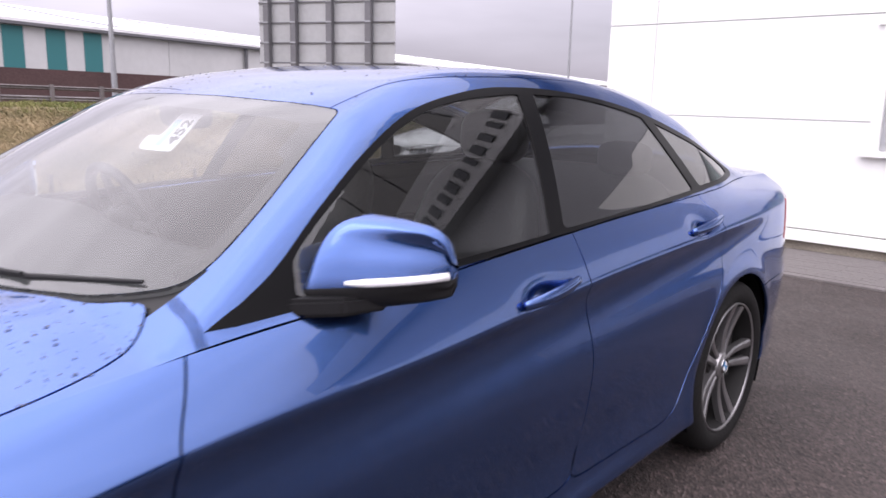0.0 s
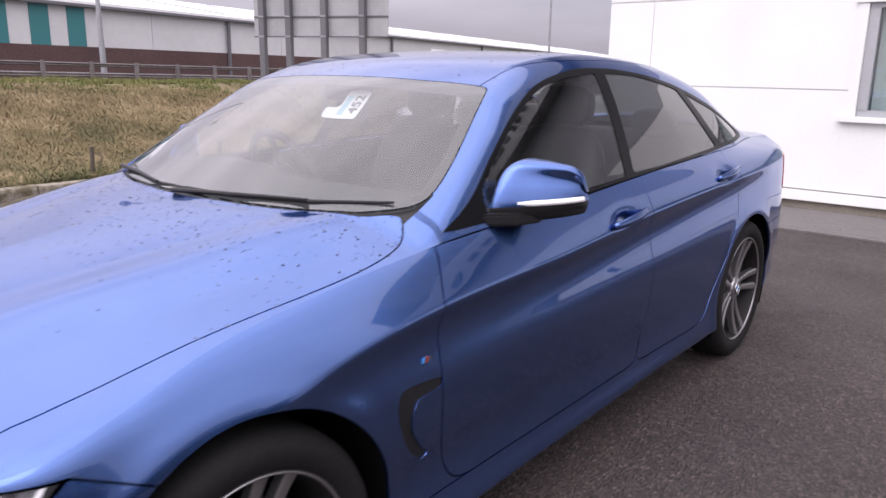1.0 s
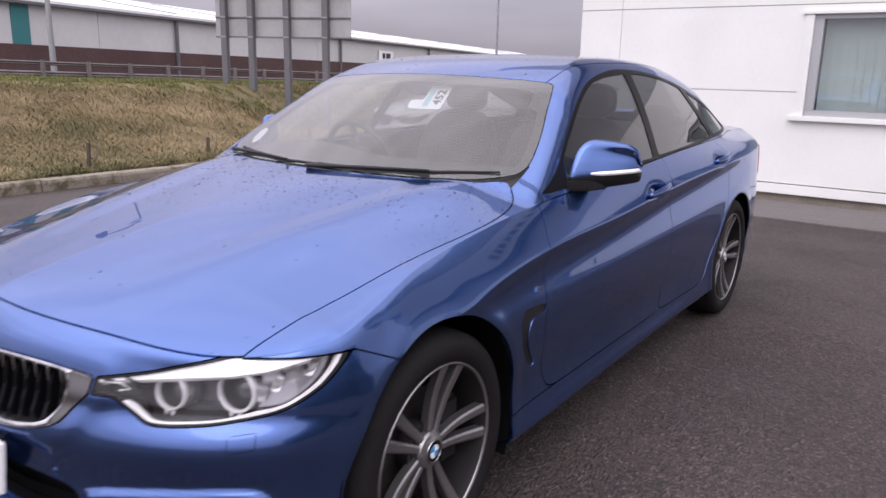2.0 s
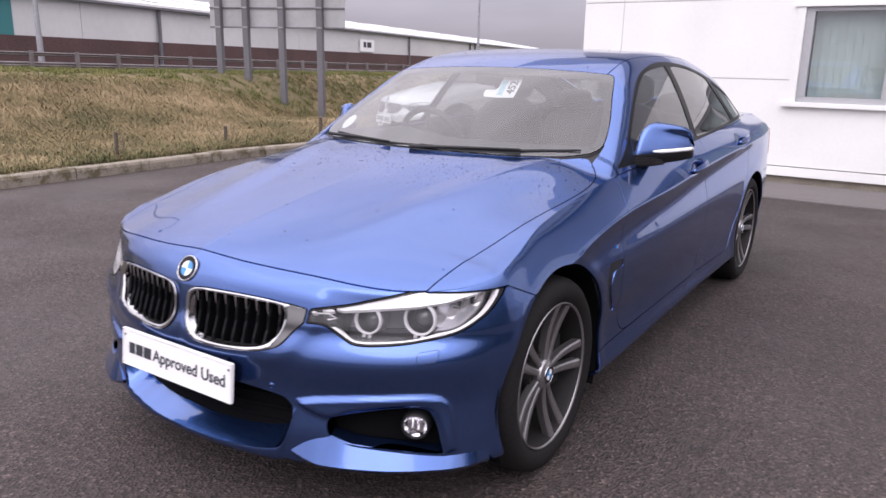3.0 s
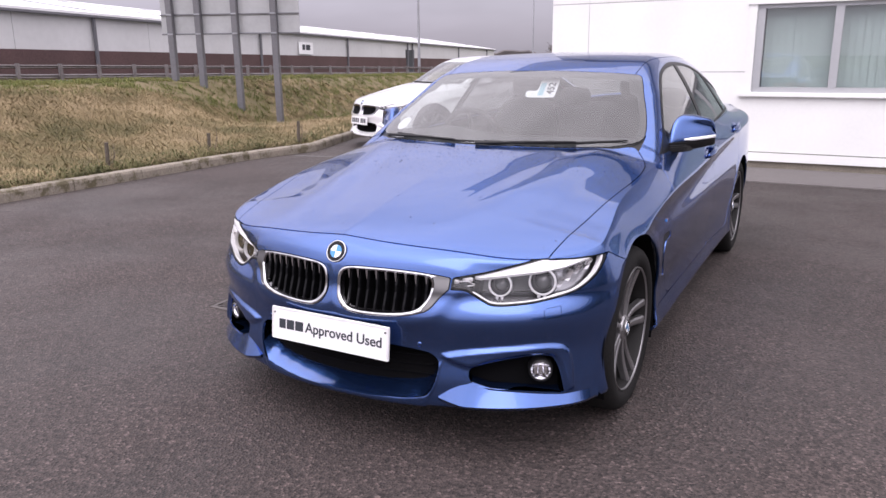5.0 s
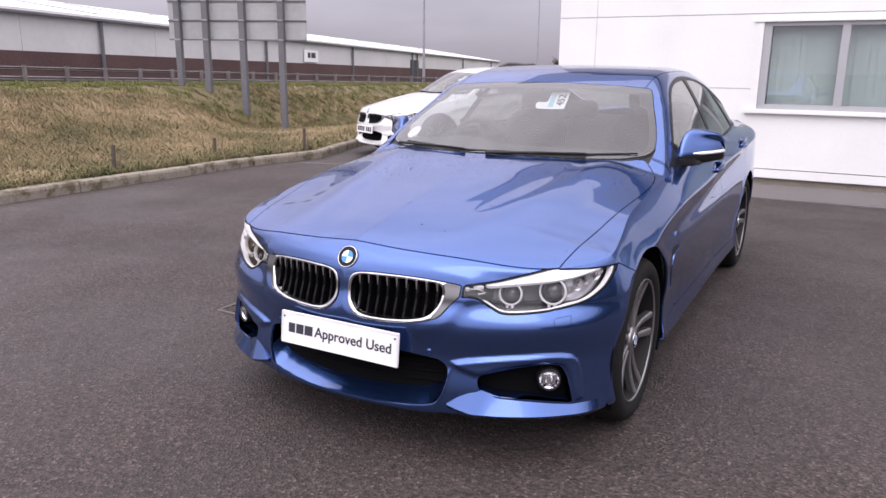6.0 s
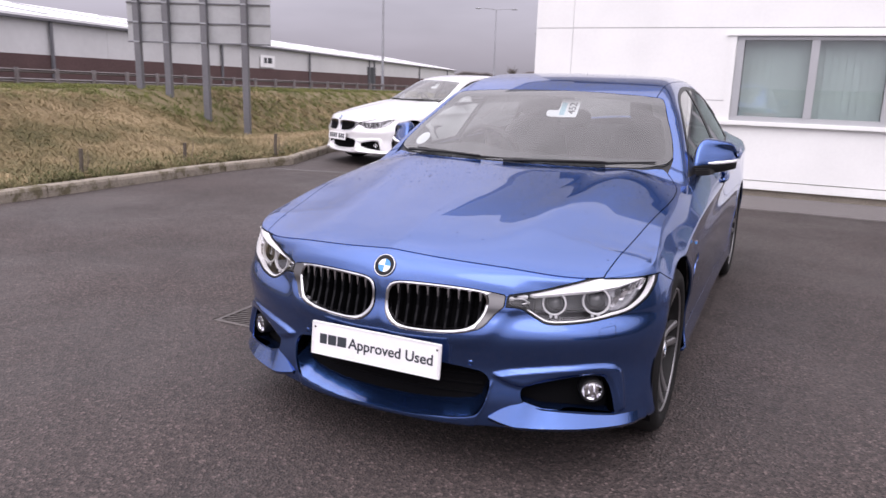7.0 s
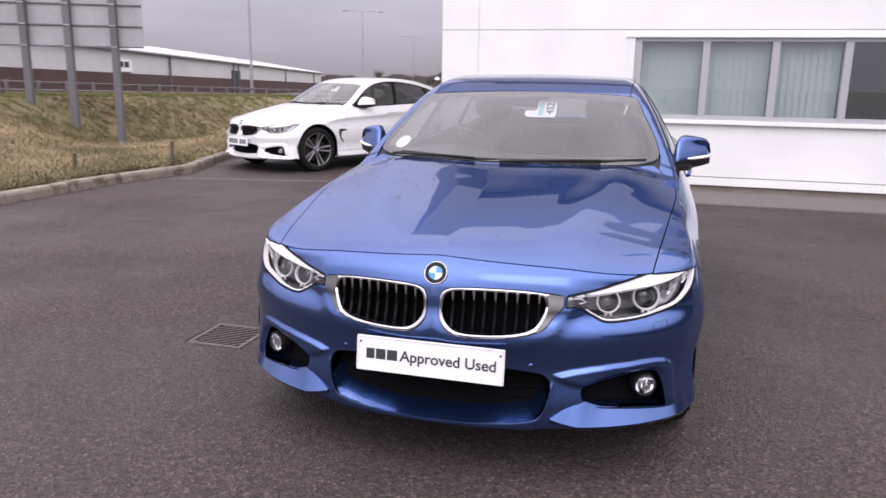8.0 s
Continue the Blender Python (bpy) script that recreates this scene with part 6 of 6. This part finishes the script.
while zr < ST:
    bm = bmesh.new()
    box(bm, (-.30, .095, zr + .006), (LS + .66, .115, min(zr + .50, ST)), ms, .004)
    part("sign_panel", bm, M_SIGNBACK, sign)
    bm = bmesh.new()
    box(bm, (-.30, .06, zr - .018), (LS + .66, .096, zr + .018), ms, .004)
    part("stiffener", bm, M_POST, sign)
    zr += .50
for t in (0.0, .272, .626, 1.0):
    for zc in np.arange(SB, ST, .5):
        bm = bmesh.new()
        box(bm, (LS * t - .075, -.10, zc - .022), (LS * t + .075, .07, zc + .022), ms, .006)
        part("clip", bm, M_GALV, sign)

# ---- safety rail along the road ----
rail = thing("safety_rail", "weathered steel safety rail along the road", "guard rail")


def rail_z(y):
    return 1.30 - .019 * (y - 13)


RX = -24.0
for y in np.arange(3.5, 60, 1.6):
    bm = bmesh.new()
    box(bm, (RX + .105, y - .06, rail_z(y) - .8), (RX + .22, y + .06, rail_z(y) + .05), bevel=.01)
    part("rail_post", bm, M_RAILPALE, rail)
for off, w in ((-.06, .07), (-.40, .085)):
    bm = bmesh.new()
    prev = None
    for y in np.arange(-6, 80, 2.0):
        zc = rail_z(y) + off
        row = [bm.verts.new((RX + dx, y, zc + dz)) for dx, dz in ((.05, -w), (.10, -w * .5), (.06, 0), (.10, w * .5), (.05, w), (.03, w), (.03, -w))]
        if prev:
            for k in range(7):
                bm.faces.new((prev[k], row[k], row[(k + 1) % 7], prev[(k + 1) % 7]))
        prev = row
    part("beam", bm, M_RAIL if off > -.2 else M_RAILPALE, rail)

# ---- warehouse across the road ----
ware = thing("warehouse", "long low warehouse with pale cladding on a brick base", "building")
WP, WD = Vector((-35.3, 25.1, 0)), Vector((-.2254, .9743, 0))
wang = math.atan2(WD.y, WD.x)
mw = Matrix.Translation(WP) @ Matrix.Rotation(wang, 4, "Z") @ Matrix.Rotation(radians(.62), 4, "Y")
# along local x; local +y leads away from the yard
S0, SE, EAVE, BRICKT = -15.8, 105.0, 3.74, 1.93
for k in range(12):
    a, b = S0 + (SE - S0) * k / 12, S0 + (SE - S0) * (k + 1) / 12
    bm = bmesh.new()
    box(bm, (a, 0, BRICKT), (b - .03, .25, EAVE), mw)
    part("wall_sheet", bm, M_WAREWALL, ware)
bm = bmesh.new()
box(bm, (S0, -.08, -2.5), (SE, .3, BRICKT), mw)
part("brick_base", bm, M_BRICK, ware)
bm = bmesh.new()
prism(bm, [(-.25, EAVE + .02), (13.5, EAVE + 2.05), (13.5, EAVE + 2.2), (-.25, EAVE + .17)], "x", S0 - .2, SE + .2, mw)
prism(bm, [(13.5, EAVE + 2.05), (27, EAVE + .02), (27, EAVE + .17), (13.5, EAVE + 2.2)], "x", S0 - .2, SE + .2, mw)
part("roof", bm, M_WAREROOF, ware)
bm = bmesh.new()
box(bm, (S0 - .2, -.32, EAVE - .10), (SE + .2, -.1, EAVE + .04), mw, .02)
part("gutter", bm, M_POST, ware)
bm = bmesh.new()
prism(bm, [(0.3, -2), (26.8, -2), (26.8, EAVE), (13.5, EAVE + 2.0), (.3, EAVE)], "x", S0, S0 + .2, mw)
part("end_wall", bm, M_WAREWALL, ware)
bm = bmesh.new()
prism(bm, [(0.3, -2), (26.8, -2), (26.8, EAVE), (13.5, EAVE + 2.0), (.3, EAVE)], "x", SE - .2, SE, mw)
part("end_wall", bm, M_WAREWALL, ware)
for a, b in ((-14.2, -13.3), (-12.3, -11.4), (-10.5, -9.6), (-15.78, -15.5)):
    bm = bmesh.new()
    box(bm, (a, -.04, BRICKT), (b, .0, EAVE - .12), mw)
    part("teal_panel", bm, M_TEAL, ware)
for s in (-.45, 17.5, 34.6, 53.3, 55.2, 78, 98):
    bm = bmesh.new()
    box(bm, (s - .10, -.24, -1), (s + .10, -.09, EAVE - .08), mw, .03)
    part("downpipe", bm, M_POST, ware)
for s in np.arange(-8, 100, 9.0):
    bm = bmesh.new()
    prism(bm, [(1.5, EAVE + .43), (11.5, EAVE + 1.91), (11.5, EAVE + 1.96), (1.5, EAVE + .48)], "x", s, s + .55, mw)
    part("roof_light", bm, M_GALV, ware)
bm = bmesh.new()
box(bm, (24.0, -.16, 2.05), (26.7, -.09, 3.05), mw)
part("wall_sign", bm, M_RINGWHITE, ware, "white wall sign with dark bars")
bm = bmesh.new()
for a, b in ((24.6, 25.1), (25.3, 26.1)):
    box(bm, (a, -.18, 2.4), (b, -.16, 2.85), mw)
part("sign_bars", bm, M_INK, ware)
bm = bmesh.new()
box(bm, (52.9, -.1, -.5), (56, .02, 2.9), mw)
part("dock_door", bm, M_ROOMDARK, ware)


# ---- street lamps ----
def street_lamp(x, y, z0, h, arms):
    lp = thing("street_lamp", "tall galvanised street lamp by the road", "street lamp", group="lamps along the road")
    bm = bmesh.new()
    rod(bm, (x, y, z0), (x, y, z0 + 2), .11, .10, 12)
    rod(bm, (x, y, z0 + 2), (x, y, h), .09, .05, 12)
    part("column", bm, M_GALV, lp)
    for s in (-1, 1)[:arms]:
        bm = bmesh.new()
        sweep(bm, [(x, y, h), (x + s * .7, y + s * .4, h + .12), (x + s * 1.5, y + s * .85, h + .14)], .035, 8)
        part("arm", bm, M_GALV, lp)
        bm = bmesh.new()
        blob(bm, (x + s * 1.85, y + s * 1.05, h + .12), (.38, .22, .08), 3)
        part("lantern", bm, M_GALV, lp)


street_lamp(1.77 - .875 * 31, -2.38 + .485 * 31, 0, 9.5, 1)
street_lamp(1.6 - .509 * 55, -2.78 + .861 * 55, -.3, 9.5, 2)
street_lamp(.65 - .366 * 92, -3.09 + .931 * 92, -.5, 9.3, 2)
street_lamp(.65 - .304 * 140, -3.09 + .953 * 140, -.5, 9.3, 2)

# ---- distant hills, trees and sheds ----
bm = bmesh.new()
prev = None
for k, a in enumerate(np.linspace(radians(95), radians(150), 90)):
    x, y = 420 * math.cos(a), 420 * math.sin(a)
    h = 6.0 + 2.6 * math.sin(k * .13 + 1) + .9 * math.sin(k * .9) + .6 * math.sin(k * 2.3)
    row = [bm.verts.new((x, y, -2)), bm.verts.new((x, y, h)), bm.verts.new((x * 1.1, y * 1.1, h + 1))]
    if prev:
        for j in range(2):
            bm.faces.new((prev[j], row[j], row[j + 1], prev[j + 1]))
    prev = row
tagged(part("backdrop", bm, M_FARTREES), "far wooded hills under cloud", "hills", kind="structure")
for (x, y, w, h, mat) in ((-42, 190, 5, 1.4, M_WAREWALL), (-33, 205, 6, 1.6, M_WALLGREY), (-58, 200, 9, 2.0, M_BRICK)):
    shed = thing("far_shed", "small distant industrial shed", "building", group="sheds in the distance")
    bm = bmesh.new()
    box(bm, (x, y, -1), (x + w, y + 8, h))
    part("wall", bm, mat, shed)
    bm = bmesh.new()
    prism(bm, [(y - .3, h), (y + 8.3, h), (y + 4, h + .9)], "x", x - .3, x + w + .3)
    part("roof", bm, M_WAREROOF, shed)
for k in range(9):
    tree = thing("far_tree", "bare winter tree in the distance", "tree", group="trees in the distance")
    tx, ty = -30 - k * 4.4 + rng.uniform(-1.5, 1.5), 186 + rng.uniform(-14, 14)
    hh = rng.uniform(3.0, 5.5)
    bm = bmesh.new()
    rod(bm, (tx, ty, -1), (tx, ty, hh * .6), .22, .12, 6)
    part("trunk", bm, M_BARK, tree)
    bm = bmesh.new()
    for j in range(70):
        a, e = rng.uniform(0, 6.28), rng.uniform(.1, 1.4)
        z0 = hh * rng.uniform(.25, .6)
        l = hh * rng.uniform(.2, .5)
        p = Vector((tx, ty, z0))
        q = p + Vector((math.cos(a) * math.cos(e), math.sin(a) * math.cos(e), math.sin(e))) * l
        rod(bm, p, q, .07, .02, 4)
    part("crown", bm, M_BARK, tree)

# ---- short stakes with bare twigs behind the kerb ----
for (x, y, h) in ((-6.35, 3.1, .34), (-6.35, 4.75, .30), (-5.98, 6.25, .36)):
    st = thing("tree_stake", "short weathered stake with bare twigs behind the kerb", "stake", group="stakes behind the kerb")
    z = float(bank(np.array(x), np.array(y)))
    bm = bmesh.new()
    rod(bm, (x, y, z - .08), (x + .01, y + .01, z + h), .026, .023, 7)
    part("stake", bm, M_BARK, st)
    bm = bmesh.new()
    for j in range(5):
        a = rng.uniform(0, 6.28)
        p = Vector((x + math.cos(a) * .05, y + math.sin(a) * .05, z))
        q = p + Vector((math.cos(a) * .10 - .02, math.sin(a) * .16 - .06, rng.uniform(.22, .42)))
        m_ = p.lerp(q, .55) + Vector((.02, .015, .02))
        rod(bm, p, m_, .005, .0035, 5)
        rod(bm, m_, q, .0035, .0015, 5)
        rod(bm, m_, m_ + Vector((rng.uniform(-.1, .1), rng.uniform(-.1, .1), .09)), .0025, .001, 4)
    part("twigs", bm, M_TWIG, st)

# ---- second car ----
white = build_car("white_car", "white four-door coupe parked by the grass kerb", pose(-4.93, 7.68, 0, 0, 0, -27.5), M_WHITE_PAINT, .022, False)
copy_thing(white, pose(-4.05, 13.9, 0, 0, 0, -27.5))

# ---- paving along the building ----
apron = thing("apron", "strip of grey concrete block paving along the wall", "paving", kind="structure")
bm = bmesh.new()
box(bm, (-2.6, 6.16, -.03), (9, WY + .05, .006))
part("bedding", bm, M_PAVER, apron)
bm = bmesh.new()
box(bm, (-2.6, 6.06, -.03), (9, 6.15, .016), bevel=.004)
part("edging", bm, M_PAVER, apron)
pav = bmesh.new()
box(pav, (-.0994, -.0494, -.02), (.0994, .0494, .018), bevel=.002)
paver_mesh = bpy.data.meshes.new("paver")
pav.to_mesh(paver_mesh)
pav.free()
paver_mesh.materials.append(M_PAVER)
for r_ in range(10):
    for c_ in range(30):
        o = new("paver", paver_mesh)
        o.parent = apron
        o.matrix_basis = Matrix.Translation((-1.0 + c_ * .2 + (.1 if r_ % 2 else 0), 6.205 + r_ * .1, random.uniform(-.0006, .0006)))
pav = bmesh.new()
for r_ in range(10):
    for c_ in list(range(-8, 0)) + list(range(30, 50)):
        x0, y0 = -1.0 + c_ * .2 + (.1 if r_ % 2 else 0), 6.205 + r_ * .1
        box(pav, (x0 - .0994, y0 - .0494, -.01), (x0 + .0994, y0 + .0494, .018))
tagged(part("far_pavers", pav, M_PAVER, apron), kind="stuff")
